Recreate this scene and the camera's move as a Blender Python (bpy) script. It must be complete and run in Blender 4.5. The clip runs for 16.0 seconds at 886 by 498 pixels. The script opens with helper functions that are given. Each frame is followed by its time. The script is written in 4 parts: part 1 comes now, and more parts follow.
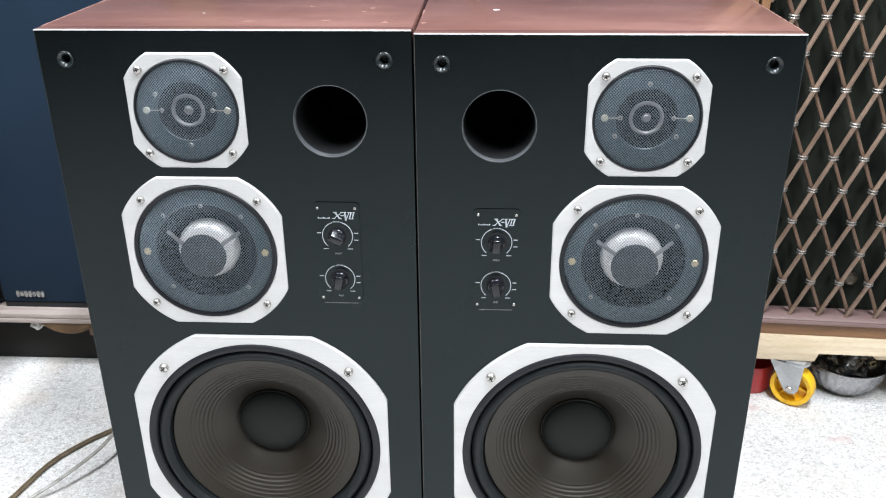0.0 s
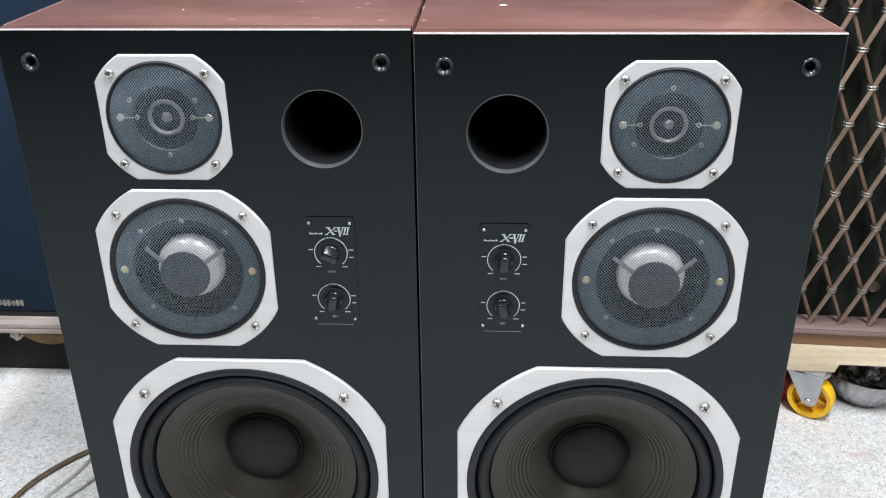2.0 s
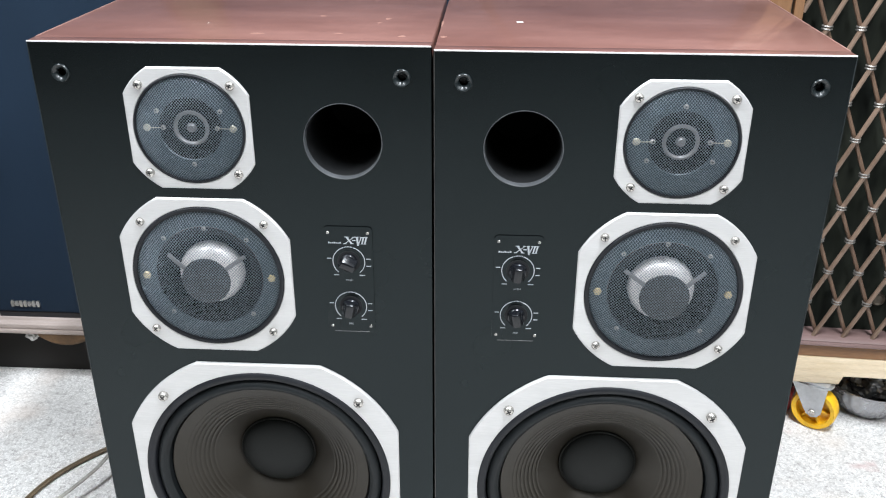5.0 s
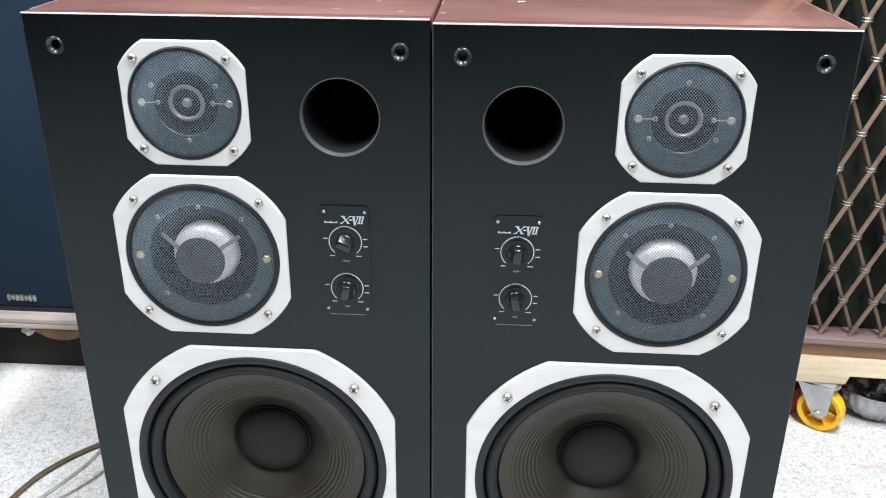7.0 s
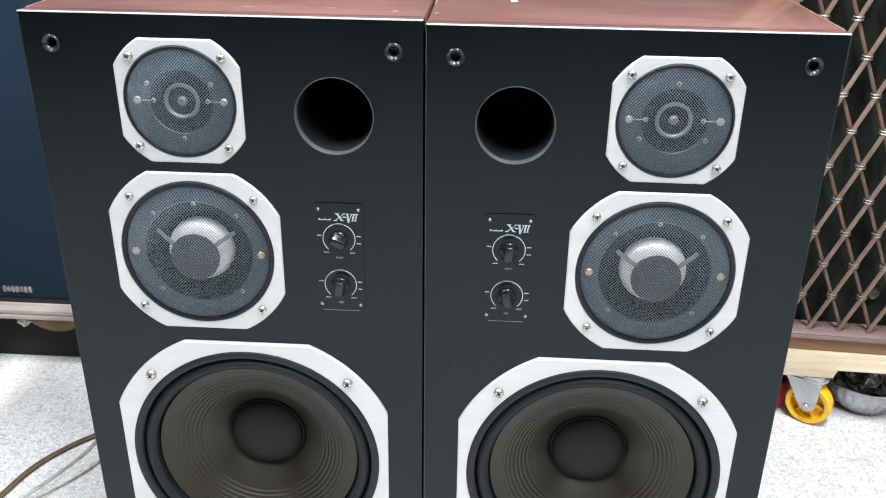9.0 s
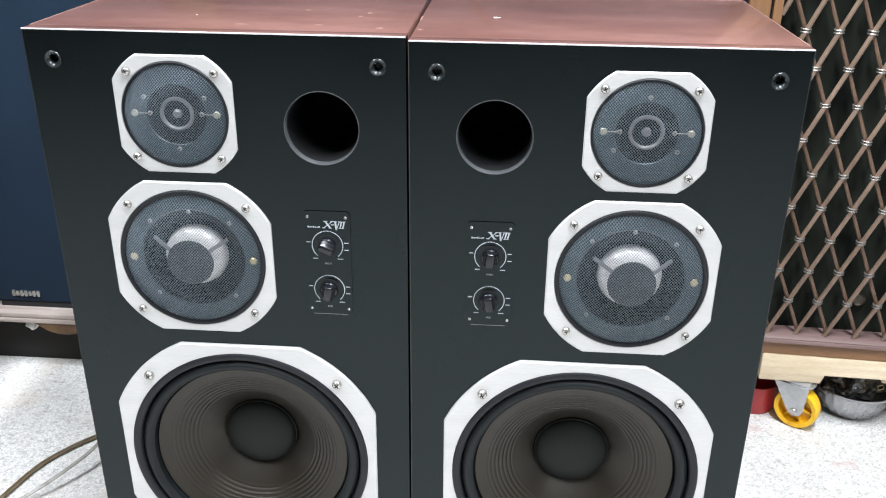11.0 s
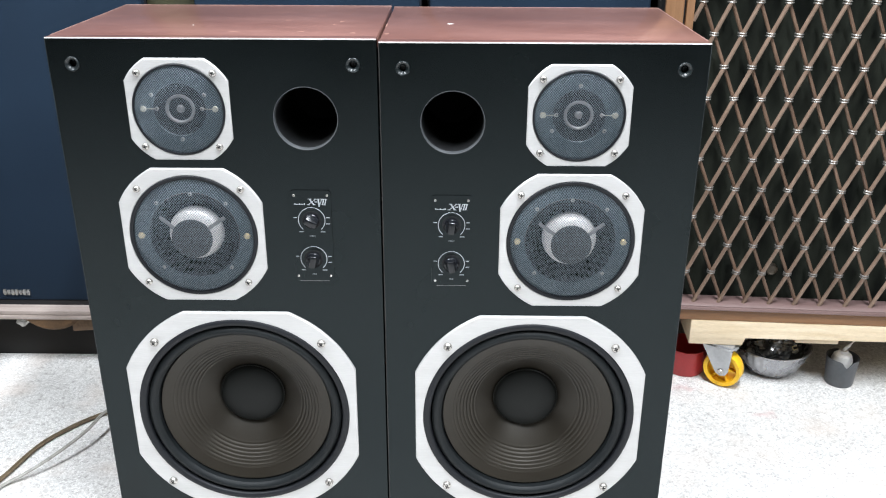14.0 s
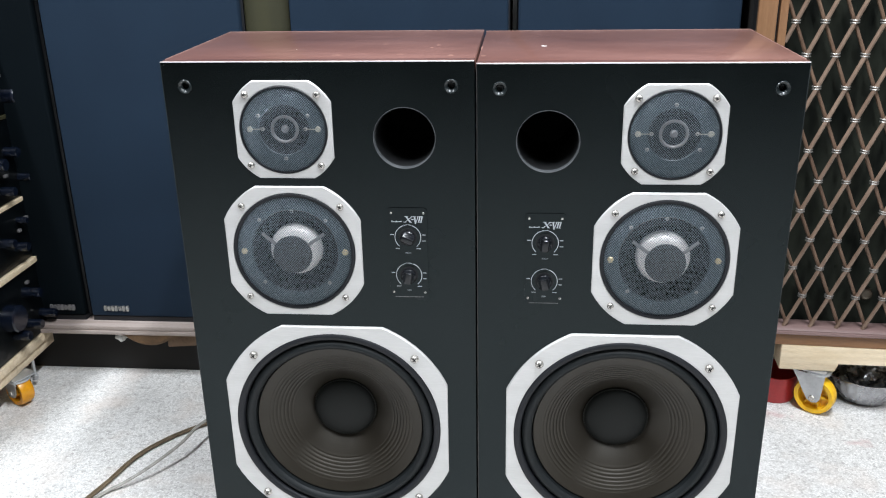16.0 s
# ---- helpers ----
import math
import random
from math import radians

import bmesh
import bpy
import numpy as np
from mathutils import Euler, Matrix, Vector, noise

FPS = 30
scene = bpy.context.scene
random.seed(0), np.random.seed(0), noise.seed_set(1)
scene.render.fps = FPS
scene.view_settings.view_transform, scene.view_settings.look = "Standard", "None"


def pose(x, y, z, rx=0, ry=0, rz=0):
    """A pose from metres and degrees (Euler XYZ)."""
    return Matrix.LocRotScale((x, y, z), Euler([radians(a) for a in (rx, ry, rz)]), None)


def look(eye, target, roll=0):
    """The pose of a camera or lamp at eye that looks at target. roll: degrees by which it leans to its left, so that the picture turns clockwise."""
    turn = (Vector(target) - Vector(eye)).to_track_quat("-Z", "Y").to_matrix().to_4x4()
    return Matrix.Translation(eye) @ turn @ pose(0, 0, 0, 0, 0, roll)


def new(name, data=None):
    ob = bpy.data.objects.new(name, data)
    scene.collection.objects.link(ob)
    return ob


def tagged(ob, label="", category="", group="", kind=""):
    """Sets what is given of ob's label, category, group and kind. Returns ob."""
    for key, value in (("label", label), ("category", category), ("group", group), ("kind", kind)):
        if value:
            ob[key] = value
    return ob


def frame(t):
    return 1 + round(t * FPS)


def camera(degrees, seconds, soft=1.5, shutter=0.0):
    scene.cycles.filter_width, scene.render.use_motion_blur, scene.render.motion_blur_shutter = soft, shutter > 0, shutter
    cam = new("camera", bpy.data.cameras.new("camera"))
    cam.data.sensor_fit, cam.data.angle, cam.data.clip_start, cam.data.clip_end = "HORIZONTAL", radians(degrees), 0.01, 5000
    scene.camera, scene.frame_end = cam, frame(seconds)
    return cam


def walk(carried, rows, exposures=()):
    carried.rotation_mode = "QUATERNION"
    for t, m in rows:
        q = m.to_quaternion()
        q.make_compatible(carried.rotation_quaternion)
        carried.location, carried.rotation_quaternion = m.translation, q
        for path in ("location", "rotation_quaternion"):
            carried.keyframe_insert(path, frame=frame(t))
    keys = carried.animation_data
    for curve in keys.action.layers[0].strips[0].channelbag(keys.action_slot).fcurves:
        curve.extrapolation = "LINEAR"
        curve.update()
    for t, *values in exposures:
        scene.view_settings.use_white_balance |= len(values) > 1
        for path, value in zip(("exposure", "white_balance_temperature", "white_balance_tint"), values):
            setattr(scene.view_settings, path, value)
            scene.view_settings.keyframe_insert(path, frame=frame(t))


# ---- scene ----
cam = camera(53.2, 16.0, soft=1.1)
PATH = [
    (0, (0.082, -0.917, 0.921), (-0.021, 0.898, 0.087), -0.5),
    (0.5, (0.08, -0.882, 0.907), (-0.027, 0.933, 0.073), -0.6),
    (1, (0.072, -0.849, 0.904), (-0.03, 0.962, 0.06), -0.5),
    (1.5, (0.074, -0.839, 0.907), (-0.027, 0.969, 0.058), -0.6),
    (2, (0.071, -0.83, 0.916), (-0.024, 0.973, 0.056), -0.6),
    (2.5, (0.069, -0.82, 0.921), (-0.037, 0.975, 0.044), -0.7),
    (3, (0.048, -0.815, 0.93), (-0.048, 0.974, 0.04), -0.3),
    (3.5, (0.04, -0.815, 0.933), (-0.056, 0.973, 0.041), 0.1),
    (3.7, (0.036, -0.816, 0.936), (-0.046, 0.973, 0.046), 0.3),
    (6, (0.074, -0.869, 0.916), (-0.045, 0.95, 0.093), 0.1),
    (6.5, (0.069, -0.87, 0.894), (-0.045, 0.953, 0.078), 0.4),
    (7, (0.066, -0.849, 0.888), (-0.048, 0.975, 0.075), 0.4),
    (7.5, (0.065, -0.846, 0.887), (-0.042, 0.977, 0.07), 0.7),
    (8, (0.067, -0.845, 0.892), (-0.048, 0.972, 0.064), 0.7),
    (8.5, (0.066, -0.844, 0.894), (-0.047, 0.97, 0.061), 0.7),
    (9, (0.069, -0.855, 0.902), (-0.033, 0.958, 0.064), 0.8),
    (9.2, (0.07, -0.864, 0.903), (-0.032, 0.953, 0.073), 0.8),
    (11.3, (0.105, -0.888, 0.922), (-0.035, 0.928, 0.097), 0.7),
    (11.5, (0.096, -0.886, 0.925), (-0.045, 0.93, 0.099), 1.0),
    (12, (0.07, -0.905, 0.937), (-0.078, 0.907, 0.104), 0.2),
    (12.2, (0.051, -0.921, 0.933), (-0.063, 0.895, 0.103), -0.3),
    (12.5, (0.061, -0.933, 0.932), (-0.018, 0.881, 0.093), -0.5),
    (12.8, (0.059, -0.962, 0.925), (0.049, 0.859, 0.098), -0.0),
    (13, (0.076, -0.982, 0.934), (0.051, 0.835, 0.1), -0.0),
    (13.5, (0.093, -1.035, 0.926), (0.074, 0.794, 0.117), -0.2),
    (14, (0.091, -1.07, 0.927), (0.072, 0.772, 0.149), 0.2),
    (14.5, (0.09, -1.083, 0.934), (0.058, 0.772, 0.187), 0.4),
    (15, (0.082, -1.085, 0.929), (0.022, 0.777, 0.2), 0.3),
    (15.5, (0.064, -1.078, 0.915), (-0.043, 0.784, 0.192), -0.2),
    (16, (0.058, -1.095, 0.92), (-0.115, 0.764, 0.204), -1.1),
]
walk(cam, [(t, look(eye, target, roll)) for t, eye, target, roll in PATH],
     [(0.0, 0.1), (0.5, 0.02), (1.5, -0.20), (2.5, -0.21), (3.5, -0.21), (6.0, 0.1), (7.0, 0.09), (9.0, 0.1), (11.5, 0.13), (12.5, 0.16), (14.0, 0.12), (14.5, 0.14), (15.0, 0.20), (15.5, -0.11), (16.0, -0.18)])


# ---- world and lamps ----
world = bpy.data.worlds.new("world")
scene.world = world
world.use_nodes = True
world.node_tree.nodes["Background"].inputs[0].default_value = (0.75, 0.85, 1.0, 1)
world.node_tree.nodes["Background"].inputs[1].default_value = 0.02


def tube_lamp(x, y, z, length, watts, turn=0):
    data = bpy.data.lights.new("ceiling_tube", "AREA")
    data.shape, data.size, data.size_y = "RECTANGLE", length, 0.12
    data.energy, data.color = watts, (0.912, 0.972, 1.04)
    ob = new("ceiling_tube", data)
    ob.matrix_world = pose(x, y, z, 0, 0, turn)
    return ob


tube_lamp(0.475, -0.60, 2.52, 1.25, 105, 90)
tube_lamp(-1.20, -0.60, 2.52, 1.25, 84, 90)
tube_lamp(2.05, -1.70, 2.52, 1.25, 52, 90)


# ---- materials ----
def rgb(r, g, b):
    return (r, g, b, 1.0)


def mat(name, a, b, rough=0.5, metal=0.0, scale=8.0, fine=180.0, bump=0.05, stretch=(1, 1, 1), swing=0.08, coat=0.0, spec=0.5, depth=0.001):
    """Two colours mixed by broad noise, with fine noise in value, roughness and relief."""
    m = bpy.data.materials.new(name)
    m.use_nodes = True
    n, l = m.node_tree.nodes, m.node_tree.links
    p = n["Principled BSDF"]
    tc, mp = n.new("ShaderNodeTexCoord"), n.new("ShaderNodeMapping")
    mp.inputs["Scale"].default_value = stretch
    l.new(tc.outputs["Object"], mp.inputs["Vector"])
    broad, grain = n.new("ShaderNodeTexNoise"), n.new("ShaderNodeTexNoise")
    broad.inputs["Scale"].default_value, broad.inputs["Detail"].default_value = scale, 5
    grain.inputs["Scale"].default_value, grain.inputs["Detail"].default_value = fine, 3
    l.new(mp.outputs[0], broad.inputs["Vector"])
    l.new(mp.outputs[0], grain.inputs["Vector"])
    mix = n.new("ShaderNodeMix")
    mix.data_type = "RGBA"
    mix.inputs["A"].default_value, mix.inputs["B"].default_value = rgb(*a), rgb(*b)
    ramp = n.new("ShaderNodeMapRange")
    ramp.inputs["From Min"].default_value, ramp.inputs["From Max"].default_value = 0.32, 0.68
    l.new(broad.outputs["Fac"], ramp.inputs["Value"])
    l.new(ramp.outputs[0], mix.inputs["Factor"])
    tone = n.new("ShaderNodeMapRange")
    tone.inputs["To Min"].default_value, tone.inputs["To Max"].default_value = 1 - 2 * swing, 1 + 2 * swing
    l.new(grain.outputs["Fac"], tone.inputs["Value"])
    hsv = n.new("ShaderNodeHueSaturation")
    l.new(mix.outputs["Result"], hsv.inputs["Color"])
    l.new(tone.outputs[0], hsv.inputs["Value"])
    l.new(hsv.outputs[0], p.inputs["Base Color"])
    rr = n.new("ShaderNodeMapRange")
    rr.inputs["To Min"].default_value, rr.inputs["To Max"].default_value = max(0.02, rough - 0.1), min(1, rough + 0.1)
    l.new(broad.outputs["Fac"], rr.inputs["Value"])
    l.new(rr.outputs[0], p.inputs["Roughness"])
    p.inputs["Metallic"].default_value = metal
    p.inputs["Coat Weight"].default_value = coat
    p.inputs["Coat Roughness"].default_value = 0.2
    p.inputs["Specular IOR Level"].default_value = spec
    bm_ = n.new("ShaderNodeBump")
    bm_.inputs["Strength"].default_value, bm_.inputs["Distance"].default_value = bump, depth
    l.new(grain.outputs["Fac"], bm_.inputs["Height"])
    l.new(bm_.outputs[0], p.inputs["Normal"])
    return m


def terrazzo():
    m = bpy.data.materials.new("terrazzo")
    m.use_nodes = True
    n, l = m.node_tree.nodes, m.node_tree.links
    p = n["Principled BSDF"]
    tc = n.new("ShaderNodeTexCoord")

    # coordinates bent a little, so that the chips are irregular
    bend = n.new("ShaderNodeTexNoise")
    bend.inputs["Scale"].default_value, bend.inputs["Detail"].default_value = 260, 2
    l.new(tc.outputs["Object"], bend.inputs["Vector"])
    amount = n.new("ShaderNodeVectorMath")
    amount.operation = "MULTIPLY_ADD"
    amount.inputs[1].default_value = (0.005, 0.005, 0)
    l.new(bend.outputs["Color"], amount.inputs[0])
    l.new(tc.outputs["Object"], amount.inputs[2])
    flat = n.new("ShaderNodeVectorMath")
    flat.operation = "MULTIPLY"
    flat.inputs[1].default_value = (1, 1, 0)
    l.new(amount.outputs[0], flat.inputs[0])

    def chips(scale, stops):
        """Chips of random tone: stops of (share, colour)."""
        v = n.new("ShaderNodeTexVoronoi")
        v.inputs["Scale"].default_value, v.inputs["Randomness"].default_value = scale, 1
        l.new(flat.outputs[0], v.inputs["Vector"])
        r = n.new("ShaderNodeValToRGB")
        r.color_ramp.interpolation = "CONSTANT"
        for k, (share, colour) in enumerate(stops):
            e = r.color_ramp.elements[k] if k < 2 else r.color_ramp.elements.new(share)
            e.position, e.color = share, rgb(*colour)
        sep = n.new("ShaderNodeSeparateColor")
        l.new(v.outputs["Color"], sep.inputs[0])
        l.new(sep.outputs[0], r.inputs[0])
        return r.outputs[0]

    coarse = chips(150, ((0.0, (0.50, 0.49, 0.475)), (0.16, (0.66, 0.65, 0.63)), (0.55, (0.76, 0.75, 0.73))))
    small = chips(330, ((0.0, (0.28, 0.262, 0.245)), (0.10, (0.57, 0.55, 0.525)), (0.42, (0.82, 0.805, 0.78))))
    gap = n.new("ShaderNodeTexVoronoi")
    gap.feature = "DISTANCE_TO_EDGE"
    gap.inputs["Scale"].default_value = 210
    l.new(flat.outputs[0], gap.inputs["Vector"])
    gm = n.new("ShaderNodeMapRange")
    gm.inputs["From Min"].default_value, gm.inputs["From Max"].default_value = 0.05, 0.16
    gm.inputs["To Min"].default_value, gm.inputs["To Max"].default_value = 0.42, 0.0
    l.new(gap.outputs["Distance"], gm.inputs["Value"])
    body = n.new("ShaderNodeMix")
    body.data_type = "RGBA"
    body.inputs["Factor"].default_value = 0.5
    l.new(coarse, body.inputs["A"])
    l.new(small, body.inputs["B"])
    mix = n.new("ShaderNodeMix")
    mix.data_type = "RGBA"
    mix.inputs["B"].default_value = rgb(0.40, 0.385, 0.37)
    l.new(gm.outputs[0], mix.inputs["Factor"])
    l.new(body.outputs["Result"], mix.inputs["A"])
    dirt = n.new("ShaderNodeTexNoise")
    dirt.inputs["Scale"].default_value, dirt.inputs["Detail"].default_value = 5, 6
    l.new(tc.outputs["Object"], dirt.inputs["Vector"])
    dr = n.new("ShaderNodeMapRange")
    dr.inputs["From Min"].default_value, dr.inputs["From Max"].default_value = 0.3, 0.7
    dr.inputs["To Min"].default_value, dr.inputs["To Max"].default_value = 0.86, 1.05
    l.new(dirt.outputs["Fac"], dr.inputs["Value"])
    hsv = n.new("ShaderNodeHueSaturation")
    l.new(mix.outputs["Result"], hsv.inputs["Color"])
    l.new(dr.outputs[0], hsv.inputs["Value"])
    # broad warm stains
    wn = n.new("ShaderNodeTexNoise")
    wn.inputs["Scale"].default_value, wn.inputs["Detail"].default_value = 11, 5
    l.new(tc.outputs["Object"], wn.inputs["Vector"])
    wr = n.new("ShaderNodeMapRange")
    wr.inputs["From Min"].default_value, wr.inputs["From Max"].default_value = 0.5, 0.72
    wr.inputs["To Min"].default_value, wr.inputs["To Max"].default_value = 0.0, 0.45
    l.new(wn.outputs["Fac"], wr.inputs["Value"])
    wm = n.new("ShaderNodeMix")
    wm.data_type = "RGBA"
    wm.inputs["B"].default_value = rgb(0.58, 0.49, 0.43)
    l.new(wr.outputs[0], wm.inputs["Factor"])
    l.new(hsv.outputs[0], wm.inputs["A"])
    # faint red paint marks with a shape of their own
    col = wm.outputs["Result"]
    for cx, cy, sx, sy in ((0.555, 0.430, 26, 42), (0.683, 0.342, 24, 50)):
        mp = n.new("ShaderNodeMapping")
        mp.inputs["Location"].default_value = (-cx * sx, -cy * sy, 0)
        mp.inputs["Scale"].default_value = (sx, sy, 0)
        l.new(tc.outputs["Object"], mp.inputs["Vector"])
        ln = n.new("ShaderNodeVectorMath")
        ln.operation = "LENGTH"
        l.new(mp.outputs[0], ln.inputs[0])
        nz = n.new("ShaderNodeTexNoise")
        nz.inputs["Scale"].default_value, nz.inputs["Detail"].default_value = 45, 6
        l.new(tc.outputs["Object"], nz.inputs["Vector"])
        ad = n.new("ShaderNodeMath")
        ad.operation = "MULTIPLY_ADD"
        ad.inputs[1].default_value = 2.4
        l.new(nz.outputs["Fac"], ad.inputs[0])
        l.new(ln.outputs["Value"], ad.inputs[2])
        mr = n.new("ShaderNodeMapRange")
        mr.inputs["From Min"].default_value, mr.inputs["From Max"].default_value = 1.2, 2.0
        mr.inputs["To Min"].default_value, mr.inputs["To Max"].default_value = 0.45, 0.0
        l.new(ad.outputs[0], mr.inputs["Value"])
        mx = n.new("ShaderNodeMix")
        mx.data_type = "RGBA"
        mx.inputs["B"].default_value = rgb(0.48, 0.27, 0.26)
        l.new(mr.outputs[0], mx.inputs["Factor"])
        l.new(col, mx.inputs["A"])
        col = mx.outputs["Result"]
    l.new(col, p.inputs["Base Color"])
    p.inputs["Roughness"].default_value = 0.55
    b = n.new("ShaderNodeBump")
    b.inputs["Strength"].default_value, b.inputs["Distance"].default_value = 0.12, 0.001
    l.new(small, b.inputs["Height"])
    l.new(b.outputs[0], p.inputs["Normal"])
    return m


FLOOR = terrazzo()
WALL = mat("wall_paint", (0.055, 0.055, 0.053), (0.085, 0.084, 0.08), 0.8)
CEIL = mat("ceiling_paint", (0.7, 0.7, 0.69), (0.78, 0.78, 0.77), 0.8)
BLACK = mat("black_satin_paint", (0.0003, 0.0009, 0.0010), (0.0006, 0.0015, 0.0017), 0.25, scale=5, fine=900, bump=0.06, swing=0.08, spec=0.34, depth=0.0004)
BLACK.node_tree.nodes["Principled BSDF"].inputs["Specular Tint"].default_value = (0.84, 1.0, 1.04, 1)
MAHOG = mat("mahogany_veneer", (0.142, 0.063, 0.049), (0.196, 0.096, 0.078), 0.38, scale=6.0, fine=40, bump=0.03, stretch=(0.8, 2.0, 2.0), swing=0.07, coat=0.62, depth=0.0004)
MAHOG.node_tree.nodes["Principled BSDF"].inputs["Coat Roughness"].default_value = 0.12
# light caught by the outer vertical edge, put into a greyer colour
EDGELIGHT = mat("lit_black_edge", (0.002, 0.004, 0.0045), (0.016, 0.021, 0.022), 0.45, scale=16, fine=300)
SEAMEDGE = mat("grey_brown_seam_edge", (0.008, 0.0078, 0.0075), (0.05, 0.046, 0.043), 0.45, scale=22, fine=300)
WORN = mat("rubbed_edge", (0.22, 0.115, 0.09), (0.34, 0.21, 0.18), 0.45, scale=40, fine=300)
# worn top edge; the highlight on its bevel is put into this pale colour
EDGE = mat("worn_edge_highlight", (0.58, 0.55, 0.54), (0.76, 0.73, 0.72), 0.35, scale=30, fine=300)
ALU = mat("brushed_aluminium", (0.535, 0.525, 0.515), (0.61, 0.60, 0.59), 0.40, metal=0.35, scale=4, fine=170, bump=0.10, stretch=(0.5, 9, 9), swing=0.06, depth=0.0002)
STEEL = mat("screw_steel", (0.44, 0.42, 0.39), (0.56, 0.53, 0.49), 0.26, metal=0.8, scale=200)
PALETERM = mat("tinned_terminal", (0.40, 0.37, 0.29), (0.52, 0.49, 0.40), 0.35, metal=0.7, scale=200)
BRASS = mat("brass_terminal", (0.46, 0.37, 0.20), (0.60, 0.50, 0.31), 0.35, metal=0.7, scale=200)
RUBBER = mat("black_rubber", (0.0062, 0.0080, 0.0088), (0.0095, 0.0115, 0.0125), 0.5, scale=20, fine=500, spec=0.24)
GASKET = mat("black_gasket", (0.006, 0.007, 0.009), (0.010, 0.011, 0.014), 0.5, scale=20, fine=500, spec=0.3)
CONE = mat("paper_cone", (0.0080, 0.0060, 0.0035), (0.0112, 0.0085, 0.0051), 0.42, scale=14, fine=700, bump=0.15, swing=0.14, spec=0.46)
CONE.node_tree.nodes["Principled BSDF"].inputs["Specular Tint"].default_value = (1.0, 0.95, 0.87, 1)
CAP = mat("felt_dust_cap", (0.0026, 0.0034, 0.0028), (0.0044, 0.0054, 0.0044), 0.58, scale=14, fine=900, bump=0.3, spec=0.28)
MESH = mat("perforated_steel", (0.17, 0.205, 0.235), (0.23, 0.27, 0.305), 0.33, metal=0.75, spec=0.5, scale=60)
PLATE = mat("slate_plate", (0.024, 0.041, 0.050), (0.031, 0.050, 0.060), 0.4, scale=12, fine=600, metal=0.1)
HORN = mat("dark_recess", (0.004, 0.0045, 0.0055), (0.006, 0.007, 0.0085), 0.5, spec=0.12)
PLUG = mat("grey_black_plug", (0.020, 0.021, 0.022), (0.030, 0.031, 0.032), 0.5, scale=30)
DOME = mat("silver_dome", (0.60, 0.58, 0.57), (0.68, 0.66, 0.65), 0.34, metal=0.2, scale=30)
GREYM = mat("grey_ring", (0.16, 0.155, 0.155), (0.22, 0.21, 0.21), 0.4, metal=0.3, scale=60)
PRINT = mat("printed_white", (0.30, 0.32, 0.34), (0.40, 0.42, 0.44), 0.5, scale=60)
KNOB = mat("black_knob", (0.004, 0.0046, 0.006), (0.006, 0.0068, 0.009), 0.22, scale=60, spec=0.5)
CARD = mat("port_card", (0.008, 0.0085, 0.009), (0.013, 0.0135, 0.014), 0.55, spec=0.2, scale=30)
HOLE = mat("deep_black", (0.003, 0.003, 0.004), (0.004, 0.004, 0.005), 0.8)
NAVY = mat("navy_cloth", (0.0078, 0.0182, 0.0345), (0.0102, 0.0225, 0.0415), 0.85, scale=6, fine=1200, bump=0.3, swing=0.1, spec=0.2)
NAVYBODY = mat("black_cabinet", (0.008, 0.009, 0.012), (0.012, 0.013, 0.016), 0.5)
DUSTY = mat("dusty_black_cloth", (0.0010, 0.0028, 0.0042), (0.0016, 0.0038, 0.0055), 0.85, spec=0.08, scale=5, fine=1200, bump=0.2)
# near-black for the added boards that stand in for shade underneath
UNDERSHADE = mat("undershade_black", (0.0035, 0.003, 0.0026), (0.008, 0.0066, 0.005), 0.8, scale=9)
CHROME = mat("badge_silver", (0.30, 0.30, 0.30), (0.46, 0.46, 0.45), 0.3, metal=0.9, scale=80)
OLIVE = mat("olive_board", (0.022, 0.021, 0.006), (0.032, 0.030, 0.010), 0.7, scale=6, stretch=(6, 6, 1))
PLY = mat("grey_plywood", (0.25, 0.20, 0.175), (0.37, 0.31, 0.28), 0.7, scale=9, fine=120, stretch=(1, 10, 14), swing=0.15, bump=0.3)
PINE = mat("pale_pine", (0.62, 0.49, 0.32), (0.74, 0.62, 0.45), 0.6, scale=9, fine=90, stretch=(1, 12, 12), swing=0.13, bump=0.4)
OAK = mat("honey_wood", (0.160, 0.078, 0.035), (0.220, 0.113, 0.054), 0.42, scale=8, fine=110, stretch=(12, 12, 0.8), swing=0.12, bump=0.1)
MAUVE = mat("dusty_rail_top", (0.142, 0.088, 0.080), (0.195, 0.128, 0.118), 0.5, scale=10, fine=150, stretch=(0.5, 8, 8), swing=0.1)
# unlit side of the lattice cabinet, its shade put into a near-black colour
SHADESIDE = mat("shaded_cabinet_side", (0.008, 0.007, 0.006), (0.013, 0.011, 0.009), 0.6)
BAND = mat("brown_band", (0.215, 0.100, 0.040), (0.275, 0.135, 0.058), 0.42, scale=8, fine=100, stretch=(0.8, 12, 12), swing=0.12)
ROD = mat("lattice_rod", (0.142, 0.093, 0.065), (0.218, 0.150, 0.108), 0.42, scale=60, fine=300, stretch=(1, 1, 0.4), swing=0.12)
# rear rods: a browner copy, darkened for the shade behind the front rods
RODSHADE = mat("lattice_rod_rear_shaded", (0.105, 0.062, 0.040), (0.155, 0.095, 0.062), 0.45, scale=60, fine=300, stretch=(1, 1, 0.4), swing=0.12)
BRONZE = mat("dull_bronze", (0.035, 0.027, 0.018), (0.07, 0.055, 0.038), 0.4, metal=0.4, scale=150)
WIRE = mat("binding_wire", (0.19, 0.178, 0.162), (0.29, 0.273, 0.252), 0.34, metal=0.55, scale=200)
